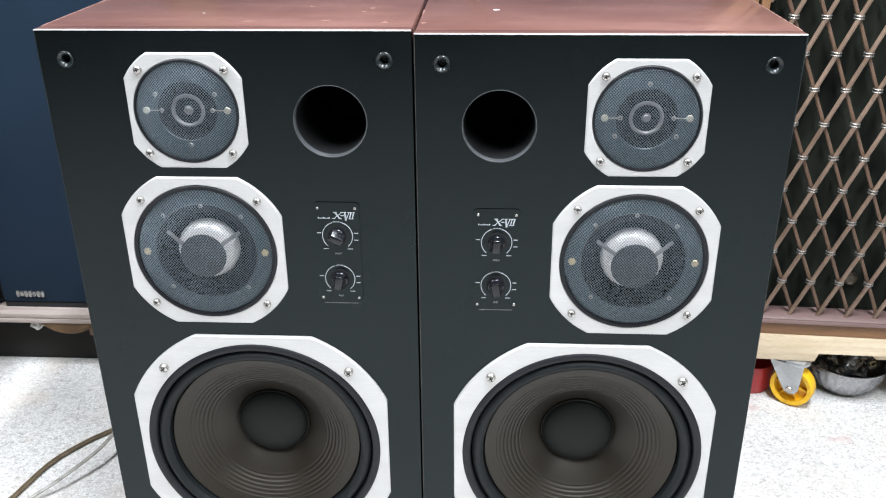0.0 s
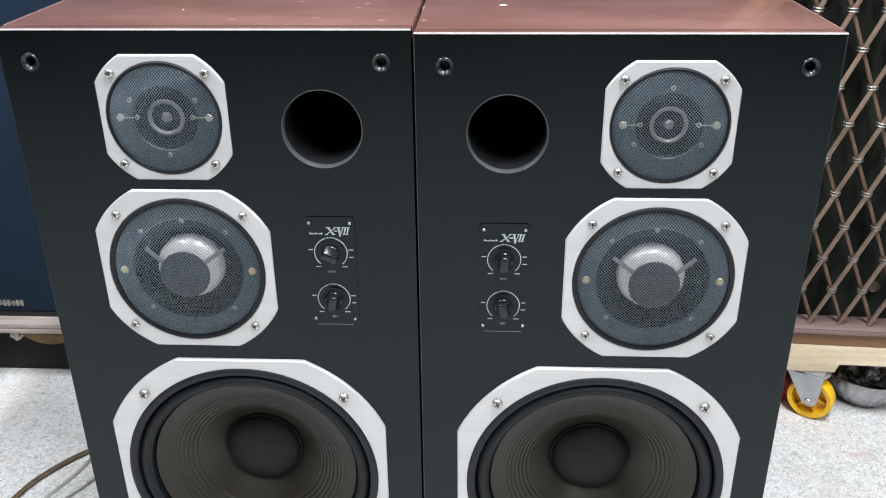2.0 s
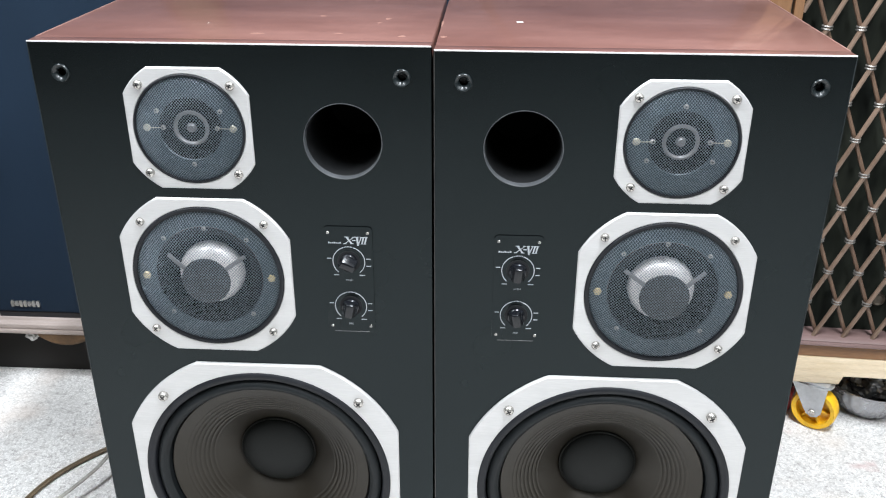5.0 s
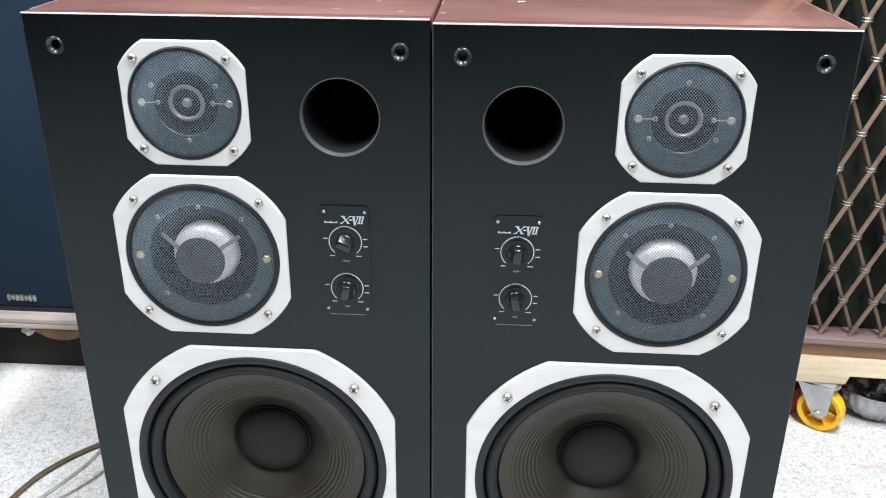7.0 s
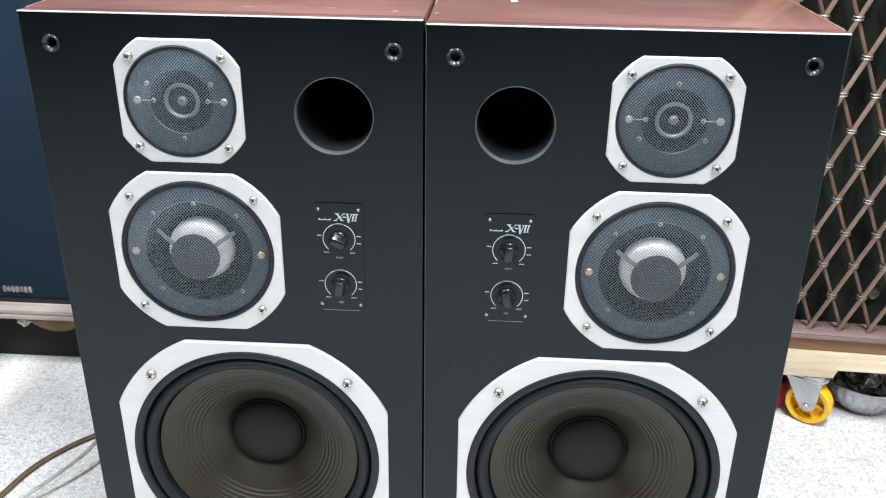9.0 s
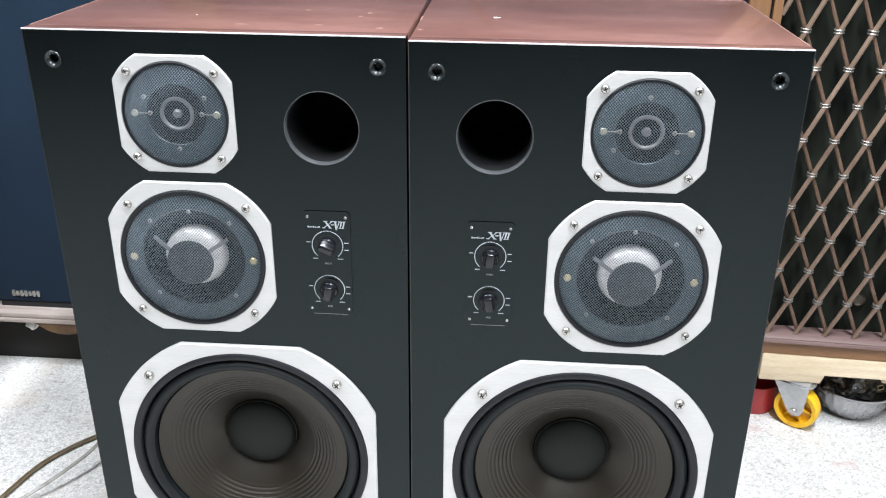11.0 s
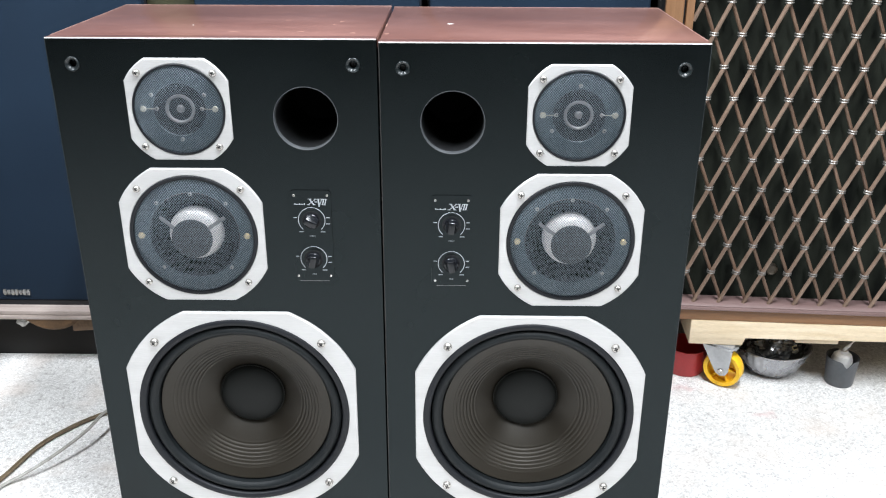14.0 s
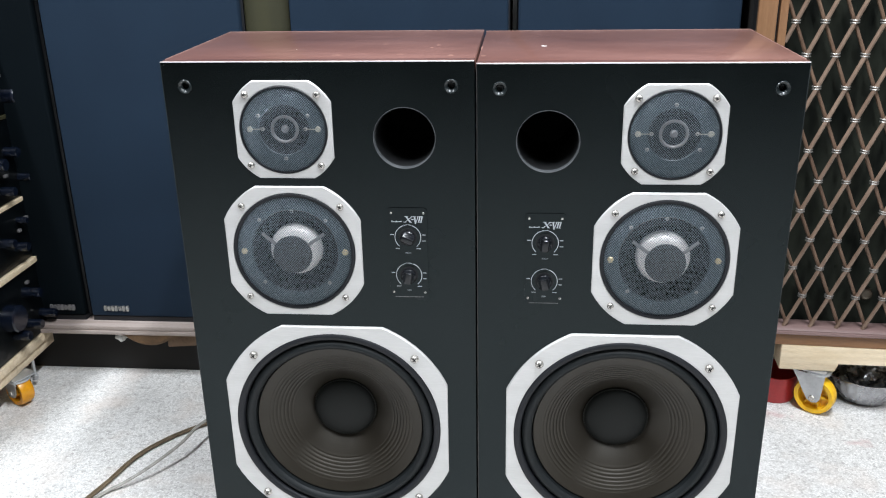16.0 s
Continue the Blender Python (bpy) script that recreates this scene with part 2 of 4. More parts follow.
# near-black upright streaks in the cloth colour stand in for the rods' shadows
CLOTH = mat("green_cloth_rod_shadows", (0.004, 0.005, 0.004), (0.022, 0.025, 0.019), 0.9, scale=11, fine=600, stretch=(4, 1, 1), bump=0.4, swing=0.25, spec=0.1)
# yellow nylon turned amber, with the shade under the stack in the colour
SHADEYELLOW = mat("shaded_yellow_nylon", (0.62, 0.25, 0.006), (0.72, 0.32, 0.01), 0.3, scale=30)
YELLOW = mat("yellow_nylon", (0.76, 0.42, 0.012), (0.86, 0.50, 0.02), 0.38, scale=30)
ZINC = mat("zinc_plate", (0.42, 0.43, 0.44), (0.54, 0.55, 0.56), 0.35, metal=0.7, scale=40)
RED = mat("red_plastic", (0.32, 0.018, 0.02), (0.40, 0.028, 0.03), 0.4, scale=20)
BOWL = mat("grey_tin", (0.33, 0.33, 0.345), (0.45, 0.45, 0.465), 0.27, metal=0.85, scale=30)
GREYP = mat("grey_plastic", (0.066, 0.071, 0.077), (0.095, 0.10, 0.107), 0.38, scale=30)
WHITEP = mat("milky_plastic", (0.55, 0.54, 0.52), (0.68, 0.67, 0.64), 0.35, scale=30)
AMP = mat("black_metal_case", (0.0012, 0.0020, 0.0026), (0.0022, 0.0032, 0.004), 0.35, scale=20, spec=0.2)
BROWNCABLE = mat("brown_cable", (0.105, 0.078, 0.046), (0.16, 0.12, 0.075), 0.45, scale=60)
CLEARCABLE = mat("pale_cable", (0.27, 0.262, 0.235), (0.40, 0.39, 0.35), 0.3, scale=60)
TANBLOCK = mat("tan_offcut", (0.125, 0.075, 0.040), (0.20, 0.125, 0.075), 0.75, scale=18, swing=0.2, bump=0.4)
BARK = mat("brown_block", (0.075, 0.040, 0.017), (0.145, 0.082, 0.036), 0.8, scale=20, swing=0.2, bump=0.5)
DUST = mat("white_fleck", (0.75, 0.73, 0.7), (0.85, 0.83, 0.8), 0.7)


# ---- mesh helpers ----
def mesh_of(name, bm, material, smooth=True, sharp=35):
    bmesh.ops.recalc_face_normals(bm, faces=bm.faces)
    me = bpy.data.meshes.new(name)
    bm.to_mesh(me)
    bm.free()
    me.materials.append(material)
    if smooth:
        me.shade_smooth()
        me.set_sharp_from_angle(angle=radians(sharp))
    return me


def place(name, me, parent=None, at=(0, 0, 0), turn=(0, 0, 0), label=""):
    ob = new(name, me)
    ob.parent = parent
    ob.matrix_local = pose(*at, *turn)
    if label:
        tagged(ob, label)
    return ob


def part(name, bm, material, parent, label="", at=(0, 0, 0), turn=(0, 0, 0)):
    return place(name, mesh_of(name, bm, material), parent, at, turn, label)


def thing(name, at, label, category, group="", turn=0, kind=""):
    ob = new(name)
    ob.matrix_world = pose(*at, 0, 0, turn)
    ob.empty_display_size = 0.05
    return tagged(ob, label, category, group, kind)


def box(x0, x1, y0, y1, z0, z1, bevel=0.0, bm=None, seg=2):
    bm = bm or bmesh.new()
    vs = [bm.verts.new((x, y, z)) for x in (x0, x1) for y in (y0, y1) for z in (z0, z1)]
    fs = [bm.faces.new([vs[i] for i in q]) for q in ((0, 1, 3, 2), (4, 6, 7, 5), (0, 4, 5, 1), (2, 3, 7, 6), (0, 2, 6, 4), (1, 5, 7, 3))]
    if bevel:
        es = {e for f in fs for e in f.edges}
        bmesh.ops.bevel(bm, geom=list(es), offset=bevel, segments=seg, affect="EDGES", profile=0.5)
    return bm


def spin(rows, steps=64, bm=None, shape=None, centre=(0, 0)):
    """Turned round the y axis: rows of (radius, y). A radius may be a function of the angle."""
    bm = bm or bmesh.new()
    angles = shape or [2 * math.pi * i / steps for i in range(steps)]
    rings = []
    for r, y in rows:
        if not callable(r) and r < 1e-6:
            rings.append([bm.verts.new((centre[0], y, centre[1]))])
        else:
            rings.append([bm.verts.new((centre[0] + (r(a) if callable(r) else r) * math.cos(a), y, centre[1] + (r(a) if callable(r) else r) * math.sin(a))) for a in angles])
    k = len(angles)
    for p, q in zip(rings, rings[1:]):
        for i in range(k):
            j = (i + 1) % k
            c = [p[i % len(p)], p[j % len(p)], q[j % len(q)], q[i % len(q)]]
            c = list(dict.fromkeys(c))
            if len(c) > 2:
                bm.faces.new(c)
    return bm


def zspin(rows, steps=48, bm=None, wave=None):
    """Turned round the z axis: rows of (radius, z); wave(angle, z) scales the radius."""
    bm = bm or bmesh.new()
    rings = []
    for r, z in rows:
        if r < 1e-6:
            rings.append([bm.verts.new((0, 0, z))])
        else:
            ring = []
            for i in range(steps):
                a = 2 * math.pi * i / steps
                f = wave(a, z) if wave else 1
                ring.append(bm.verts.new((r * f * math.cos(a), r * f * math.sin(a), z)))
            rings.append(ring)
    for p, q in zip(rings, rings[1:]):
        for i in range(steps):
            j = (i + 1) % steps
            c = list(dict.fromkeys([p[i % len(p)], p[j % len(p)], q[j % len(q)], q[i % len(q)]]))
            if len(c) > 2:
                bm.faces.new(c)
    return bm


def tube(points, radius, sides=8, bm=None, flat=1.0):
    bm = bm or bmesh.new()
    pts = [Vector(p) for p in points]
    rings = []
    for i, p in enumerate(pts):
        d = (pts[min(i + 1, len(pts) - 1)] - pts[max(i - 1, 0)]).normalized()
        u = d.cross(Vector((0, 0, 1)) if abs(d.z) < 0.95 else Vector((1, 0, 0))).normalized()
        v = u.cross(d)
        rings.append([bm.verts.new(p + radius * (flat * math.cos(2 * math.pi * k / sides) * u + math.sin(2 * math.pi * k / sides) * v)) for k in range(sides)])
    for p, q in zip(rings, rings[1:]):
        for k in range(sides):
            bm.faces.new((p[k], p[(k + 1) % sides], q[(k + 1) % sides], q[k]))
    bm.faces.new(rings[0][::-1])
    bm.faces.new(rings[-1])
    return bm


def glide(points, steps=10):
    """A smooth line through the points."""
    pts = [Vector(p) for p in points]
    out = []
    for i in range(len(pts) - 1):
        a, b, c, d = pts[max(i - 1, 0)], pts[i], pts[i + 1], pts[min(i + 2, len(pts) - 1)]
        for k in range(steps):
            t = k / steps
            out.append(0.5 * (2 * b + (c - a) * t + (2 * a - 5 * b + 4 * c - d) * t * t + (3 * b - a - 3 * c + d) * t ** 3))
    return out + [pts[-1]]


def cut_angles(half, radius, inner_steps=96):
    """Angles for a square of that half width whose corners are cut off by a circle."""
    c = math.acos(half / radius)
    extra = [q * math.pi / 2 + s * c for q in range(4) for s in (-1, 1)]
    a = [2 * math.pi * i / inner_steps for i in range(inner_steps)] + [e % (2 * math.pi) for e in extra]
    return sorted(set(round(v, 5) for v in a))


def cut_square(half, radius):
    return lambda a: min(half / max(abs(math.cos(a)), abs(math.sin(a))), radius)


# ---- room ----
floor = place("floor", mesh_of("floor", box(-2.4, 2.4, -3.0, 1.3, -0.1, 0), FLOOR))
tagged(floor, "pale grey speckled terrazzo floor with faint red marks", "floor", kind="structure")
for nm, b in (("wall_north", (-2.4, 2.4, 1.3, 1.4, -0.1, 2.7)), ("wall_south", (-2.4, 2.4, -3.1, -3.0, -0.1, 2.7)),
              ("wall_west", (-2.5, -2.4, -3.1, 1.4, -0.1, 2.7)), ("wall_east", (2.4, 2.5, -3.1, 1.4, -0.1, 2.7))):
    tagged(place(nm, mesh_of(nm, box(*b), WALL)), "plain dark grey wall", "wall", kind="structure")
tagged(place("ceiling", mesh_of("ceiling", box(-2.5, 2.5, -3.1, 1.4, 2.7, 2.8), CEIL)), "plain white ceiling", "ceiling", kind="structure")


# ---- the pair of loudspeakers ----
WIDE = 0.3983


def screw_mesh(r, h):
    """A pan-head cross screw, its head towards -y."""
    bm = spin([(r, 0), (r, -h * 0.45), (r * 0.82, -h * 0.8), (r * 0.5, -h), (0, -h)], 20)
    # slots are raised near-black bars; the recess shade is in their colour
    slot, first = r * 0.50, len(bm.faces)
    for w, d in ((slot, r * 0.13), (r * 0.13, slot)):
        box(-w, w, -h * 1.03, -h * 0.8, -d, d, bm=bm)
    bm.faces.ensure_lookup_table()
    for f in bm.faces[first:]:
        f.material_index = 1
    return bm


ZINCD = mat("dull_screw", (0.30, 0.29, 0.27), (0.40, 0.38, 0.35), 0.3, metal=0.8, scale=200)
SCREW = mesh_of("screw", screw_mesh(0.0046, 0.0046), STEEL)
BIG_SCREW = mesh_of("screw", screw_mesh(0.0059, 0.0062), STEEL)
SMALL_SCREW = mesh_of("small_screw", screw_mesh(0.0025, 0.0020), ZINCD)
TINY_SCREW = mesh_of("tiny_screw", screw_mesh(0.0017, 0.0014), STEEL)
for me in (SCREW, BIG_SCREW, SMALL_SCREW, TINY_SCREW):
    me.materials.append(HOLE)


def frame_mesh(half, radius, hole, thick):
    edge = cut_square(half, radius)
    lip = cut_square(half - 0.0012, radius - 0.0012)
    rows = [(hole, 0.004), (hole, -thick + 0.0008), (hole + 0.0008, -thick), (lip, -thick), (edge, -thick + 0.0012), (edge, 0.0)]
    return spin(rows, shape=cut_angles(half, radius))


def wire_mesh(radius, rise, pitch, wire, lean=47):
    """Expanded metal: two leaning families of fine strands over a shallow dome."""
    verts, faces = [], []
    for sign in (-1, 1):
        a = radians(lean * sign)
        d, nrm = (math.cos(a), math.sin(a)), (-math.sin(a), math.cos(a))
        count = int(radius / pitch)
        for k in range(-count, count + 1):
            o = k * pitch
            half = math.sqrt(max(radius * radius - o * o, 0))
            if half < 0.004:
                continue
            n = max(4, int(half / 0.006))
            base = len(verts)
            for i in range(n + 1):
                s = -half + 2 * half * i / n
                x, z = d[0] * s + nrm[0] * o, d[1] * s + nrm[1] * o
                q = min(1.0, math.hypot(x, z) / radius)
                y = -rise * (1 - 0.55 * q ** 2 - 0.45 * q ** 8)
                for e, g in ((-wire, 0), (0, -0.6 * wire), (wire, 0), (0, 0.6 * wire)):
                    verts.append((x + nrm[0] * e, y + g + 0.0002 * sign, z + nrm[1] * e))
            for i in range(n):
                for c in range(4):
                    p = base + 4 * i
                    faces.append((p + c, p + (c + 1) % 4, p + 4 + (c + 1) % 4, p + 4 + c))
    me = bpy.data.meshes.new("wire_grille")
    me.from_pydata(verts, [], faces)
    me.materials.append(MESH)
    me.shade_smooth()
    return me


# turned parts, shared by both loudspeakers
SOCKET = mat("shiny_black_plastic", (0.006, 0.009, 0.010), (0.011, 0.015, 0.016), 0.28, scale=60, spec=0.5)
M = {}
M["tw_frame"] = mesh_of("tweeter", frame_mesh(0.0638, 0.0735, 0.0572, 0.003), ALU)
M["tw_rim"] = mesh_of("rim", spin([(0.0572, 0.003), (0.0572, -0.0034), (0.0566, -0.0040), (0.0554, -0.0040), (0.0548, -0.003), (0.0548, 0.003)], 72), GASKET)
M["tw_plate"] = mesh_of("faceplate", spin([(0.0560, 0.0), (0.0335, 0.0), (0.0325, 0.0012), (0.0225, 0.0065), (0.0225, 0.008)], 64), PLATE)
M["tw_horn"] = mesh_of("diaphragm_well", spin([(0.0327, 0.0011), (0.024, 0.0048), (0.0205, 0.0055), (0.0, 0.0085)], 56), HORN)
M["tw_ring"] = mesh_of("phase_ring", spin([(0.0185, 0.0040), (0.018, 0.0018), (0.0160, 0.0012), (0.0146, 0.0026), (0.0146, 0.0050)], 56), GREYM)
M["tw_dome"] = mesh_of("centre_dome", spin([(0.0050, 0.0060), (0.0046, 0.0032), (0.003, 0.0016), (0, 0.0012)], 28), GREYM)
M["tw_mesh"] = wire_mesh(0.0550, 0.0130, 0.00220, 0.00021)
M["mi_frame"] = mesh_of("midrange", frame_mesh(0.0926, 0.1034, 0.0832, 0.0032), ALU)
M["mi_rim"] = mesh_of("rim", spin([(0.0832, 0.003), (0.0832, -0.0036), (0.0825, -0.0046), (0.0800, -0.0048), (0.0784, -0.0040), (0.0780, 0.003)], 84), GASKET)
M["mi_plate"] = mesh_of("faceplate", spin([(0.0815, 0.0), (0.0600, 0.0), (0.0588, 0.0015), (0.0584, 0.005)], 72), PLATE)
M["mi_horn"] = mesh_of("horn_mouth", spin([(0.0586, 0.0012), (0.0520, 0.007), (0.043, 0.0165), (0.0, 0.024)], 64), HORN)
M["mi_dome"] = mesh_of("silver_dome", spin([(0.0355, 0.0170), (0.0353, 0.0100), (0.0341, 0.0056), (0.0302, 0.0016), (0.0238, -0.0014), (0.0146, -0.0034), (0, -0.0042)], 56), DOME)
M["mi_disc"] = mesh_of("phase_plug", spin([(0.0100, -0.0030), (0.0262, -0.0095), (0.0264, -0.0122), (0.0240, -0.0136), (0.0130, -0.0146), (0, -0.0148)], 48), PLUG)
M["mi_mesh"] = wire_mesh(0.0786, 0.0190, 0.00240, 0.00023)
M["wo_frame"] = mesh_of("woofer", frame_mesh(0.1600, 0.1752, 0.1485, 0.0042), ALU)
M["wo_gasket"] = mesh_of("gasket", spin([(0.1490, 0.003), (0.1490, -0.0045), (0.1475, -0.0060), (0.1450, -0.0066), (0.1420, -0.0060), (0.1400, -0.0046), (0.1388, -0.0015), (0.1386, 0.009)], 112), GASKET)
roll = [(0.1396, 0.0110), (0.1374, 0.0080), (0.1372, 0.0040)]
roll += [(0.1371 - 0.0134 * i / 12, 0.0006 - 0.0058 * math.sin(math.pi * (i + 0.6) / 13.2)) for i in range(13)]
roll += [(0.1235, 0.0070), (0.1232, 0.0130), (0.1212, 0.0130)]
M["wo_roll"] = mesh_of("surround", spin(roll, 112), RUBBER)
cone = [(0.1216, 0.0128), (0.1215, 0.0070), (0.1208, 0.0064)]
for i in range(1, 161):
    q = i / 160
    r = 0.1208 - (0.1208 - 0.0465) * q
    y = 0.0064 + 0.0465 * (0.56 * q + 0.44 * q ** 2.0)
    if 0.14 < q < 0.66:
        wave = 0.5 + 0.5 * math.cos(2 * math.pi * (q - 0.14) * 15.4)
        y += 0.0008 * (wave ** 2 - 0.4) * min(1.0, (q - 0.14) * 9, (0.66 - q) * 10)
    cone.append((r, y))
M["wo_cone"] = mesh_of("cone", spin(cone, 112), CONE, sharp=80)
M["wo_cap"] = mesh_of("dust_cap", spin([(0.0480, 0.0519), (0.0476, 0.0499), (0.0468, 0.0490), (0.0459, 0.0497)] + [(0.0457 * math.cos(a), 0.0496 - 0.0150 * math.sin(a)) for a in [0.12 * k for k in range(0, 13)]] + [(0, 0.0345)], 72), CAP)
CAPRIM = mat("cap_rim", (0.016, 0.016, 0.014), (0.026, 0.026, 0.023), 0.4, scale=60)
M["cap_rim"] = mesh_of("cap_rim", spin([(0.0474, 0.0500), (0.0473, 0.0488), (0.0467, 0.0483), (0.0461, 0.0488), (0.0460, 0.0500)], 72), CAPRIM)
LIP = mat("port_lip", (0.040, 0.043, 0.046), (0.070, 0.074, 0.078), 0.45, scale=30)
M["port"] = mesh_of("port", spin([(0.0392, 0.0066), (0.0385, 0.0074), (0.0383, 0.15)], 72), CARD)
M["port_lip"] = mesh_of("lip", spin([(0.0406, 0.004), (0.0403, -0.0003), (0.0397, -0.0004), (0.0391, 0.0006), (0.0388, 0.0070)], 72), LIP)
# black disc closing the tube in place of the dark inside the cabinet
M["port_dark_end"] = mesh_of("port_dark_end", spin([(0.0386, 0.149), (0.0, 0.149)], 48), HOLE)
M["socket"] = mesh_of("grille_socket", spin([(0.0092, 0.0004), (0.0092, -0.0006), (0.0089, -0.0017), (0.0083, -0.0022), (0.0077, -0.0020), (0.0060, -0.0006), (0.0047, 0.0004), (0.0041, 0.0016), (0.0039, 0.012), (0.0, 0.0125)], 36), SOCKET)
M["terminal"] = mesh_of("terminal", spin([(0.0046, 0.0), (0.0046, -0.0016), (0.0036, -0.0024), (0, -0.0024)], 6), BRASS)
pb = bmesh.new()
ring = [(sx * 0.0212 + 0.005 * math.cos(radians(a)), sz * 0.0585 + 0.005 * math.sin(radians(a))) for sx, sz, a0 in ((1, 1, 0), (-1, 1, 90), (-1, -1, 180), (1, -1, 270)) for a in range(a0, a0 + 91, 15)]
lev = [[pb.verts.new((x * k, y, z * (1 - (1 - k) * 0.42))) for x, z in ring] for y, k in ((0.002, 1.0), (-0.0010, 1.0), (-0.0013, 0.997))]
for p, q in zip(lev, lev[1:]):
    for i in range(len(ring)):
        pb.faces.new((p[i], p[(i + 1) % len(ring)], q[(i + 1) % len(ring)], q[i]))
pb.faces.new(lev[-1])
M["tw_terminal"] = mesh_of("terminal", spin([(0.0039, 0.0), (0.0039, -0.0012), (0.0030, -0.0020), (0.0014, -0.0016), (0, -0.0024)], 12), PALETERM)
M["plate"] = mesh_of("control_panel", pb, BLACK)
kb = spin([(0.0098, 0), (0.0098, -0.0042), (0.0092, -0.0056), (0.0074, -0.0066), (0.0, -0.0070)], 40)
grip = box(-0.0084, 0.0084, -0.0150, -0.0050, -0.0090, 0.0090)
for v in grip.verts:
    if v.co.y < -0.01:
        v.co.x *= 0.42
        v.co.z *= 0.90
bmesh.ops.bevel(grip, geom=list(grip.edges), offset=0.0016, segments=3, affect="EDGES", profile=0.5)
vmap = {v: kb.verts.new(v.co) for v in grip.verts}
for f in grip.faces:
    kb.faces.new([vmap[v] for v in f.verts])
grip.free()
M["knob"] = mesh_of("knob", kb, KNOB, sharp=40)
M["knob_seat"] = mesh_of("knob_seat", spin([(0.0128, -0.0005), (0.0124, -0.0018), (0.0, -0.0019)], 40), HOLE)


def dial():
    """White scale ring round a knob, open at the top and bottom, with ticks and tiny unreadable marks as bars."""
    bm = bmesh.new()

    def arc(a0, a1, r0=0.0168, r1=0.0177):
        k = 26
        prev = None
        for i in range(k + 1):
            a = radians(a0 + (a1 - a0) * i / k)
            ring = [bm.verts.new((r * math.cos(a), y, r * math.sin(a))) for r, y in ((r0, -0.0013), (r0, -0.00165), (r1, -0.00165), (r1, -0.0013))]
            if prev:
                for c in range(4):
                    bm.faces.new((prev[c], prev[(c + 1) % 4], ring[(c + 1) % 4], ring[c]))
            prev = ring

    arc(-48, 72)
    arc(108, 228)
    for x, z, w in ((-0.0212, 0.0035, 0.0024), (0.0212, 0.0035, 0.0024), (0.0212, -0.0050, 0.0024), (-0.0140, -0.0162, 0.0028), (0.0140, -0.0162, 0.0030)):
        box(x - w, x + w, -0.00165, -0.0013, z - 0.0004, z + 0.0004, bm=bm)
    for k in range(6):
        a = radians(103 - 5.2 * k)
        x, z = 0.0176 * math.cos(a), 0.0176 * math.sin(a)
        box(x - 0.0005, x + 0.0005, -0.00165, -0.0013, z - 0.0006, z + 0.0004, bm=bm)
    return bm


M["dial"] = mesh_of("dial_ring", dial(), PRINT, smooth=False)


def lettering(text, size):
    cu = bpy.data.curves.new("lettering", "FONT")
    cu.body, cu.size, cu.align_x, cu.extrude, cu.resolution_u = text, size, "CENTER", 0.00015, 2
    ob = new("lettering", cu)
    me = bpy.data.meshes.new_from_object(ob.evaluated_get(bpy.context.evaluated_depsgraph_get()))
    bpy.data.objects.remove(ob)
    me.materials.clear()
    me.materials.append(PRINT)
    return me


M["HIGH"], M["MID"] = lettering("HIGH", 0.0032), lettering("MID", 0.0032)


def emblem():
    """The maker's mark and model mark on the plate, as plain strokes."""
    bm = bmesh.new()

    def stroke(x0, z0, x1, z1, w):
        d = Vector((x1 - x0, 0, z1 - z0))
        u = Vector((w, 0, 0))
        a, b = Vector((x0, -0.0013, z0)), Vector((x1, -0.0013, z1))
        vs = [bm.verts.new(p + Vector((0, dy, 0))) for dy in (0, -0.0004) for p in (a - u, a + u, b + u, b - u)]
        for f in ((0, 1, 2, 3), (4, 7, 6, 5), (0, 4, 5, 1), (1, 5, 6, 2), (2, 6, 7, 3), (3, 7, 4, 0)):
            bm.faces.new([vs[i] for i in f])

    def foot(x0, x1, z):
        box(x0, x1, -0.0017, -0.0013, z - 0.0003, z + 0.0003, bm=bm)

    stroke(-0.0014, 0.0038, 0.0040, -0.0040, 0.0011)
    stroke(0.0064, 0.0038, -0.0032, -0.0040, 0.0005)
    foot(-0.0036, 0.0012, 0.0038)
    foot(0.0046, 0.0078, 0.0038)
    foot(-0.0050, -0.0016, -0.0040)
    foot(0.0022, 0.0060, -0.0040)
    box(0.0048, 0.0084, -0.0017, -0.0013, -0.0006, 0.0004, bm=bm)
    stroke(0.0098, 0.0038, 0.0108, -0.0062, 0.0010)
    stroke(0.0144, 0.0038, 0.0108, -0.0062, 0.0005)
    foot(0.0080, 0.0116, 0.0038)
    foot(0.0128, 0.0212, 0.0038)
    stroke(0.0168, 0.0036, 0.0150, -0.0040, 0.0008)
    stroke(0.0198, 0.0036, 0.0180, -0.0040, 0.0008)
    foot(0.0136, 0.0196, -0.0040)
    for k in range(7):
        box(-0.0212 + 0.0020 * k, -0.0212 + 0.0020 * k + 0.0015, -0.0017, -0.0013, -0.0040, -0.0030 + 0.0008 * (k % 3 == 0), bm=bm)
    return bm


M["emblem"] = mesh_of("emblem", emblem(), PRINT, smooth=False)


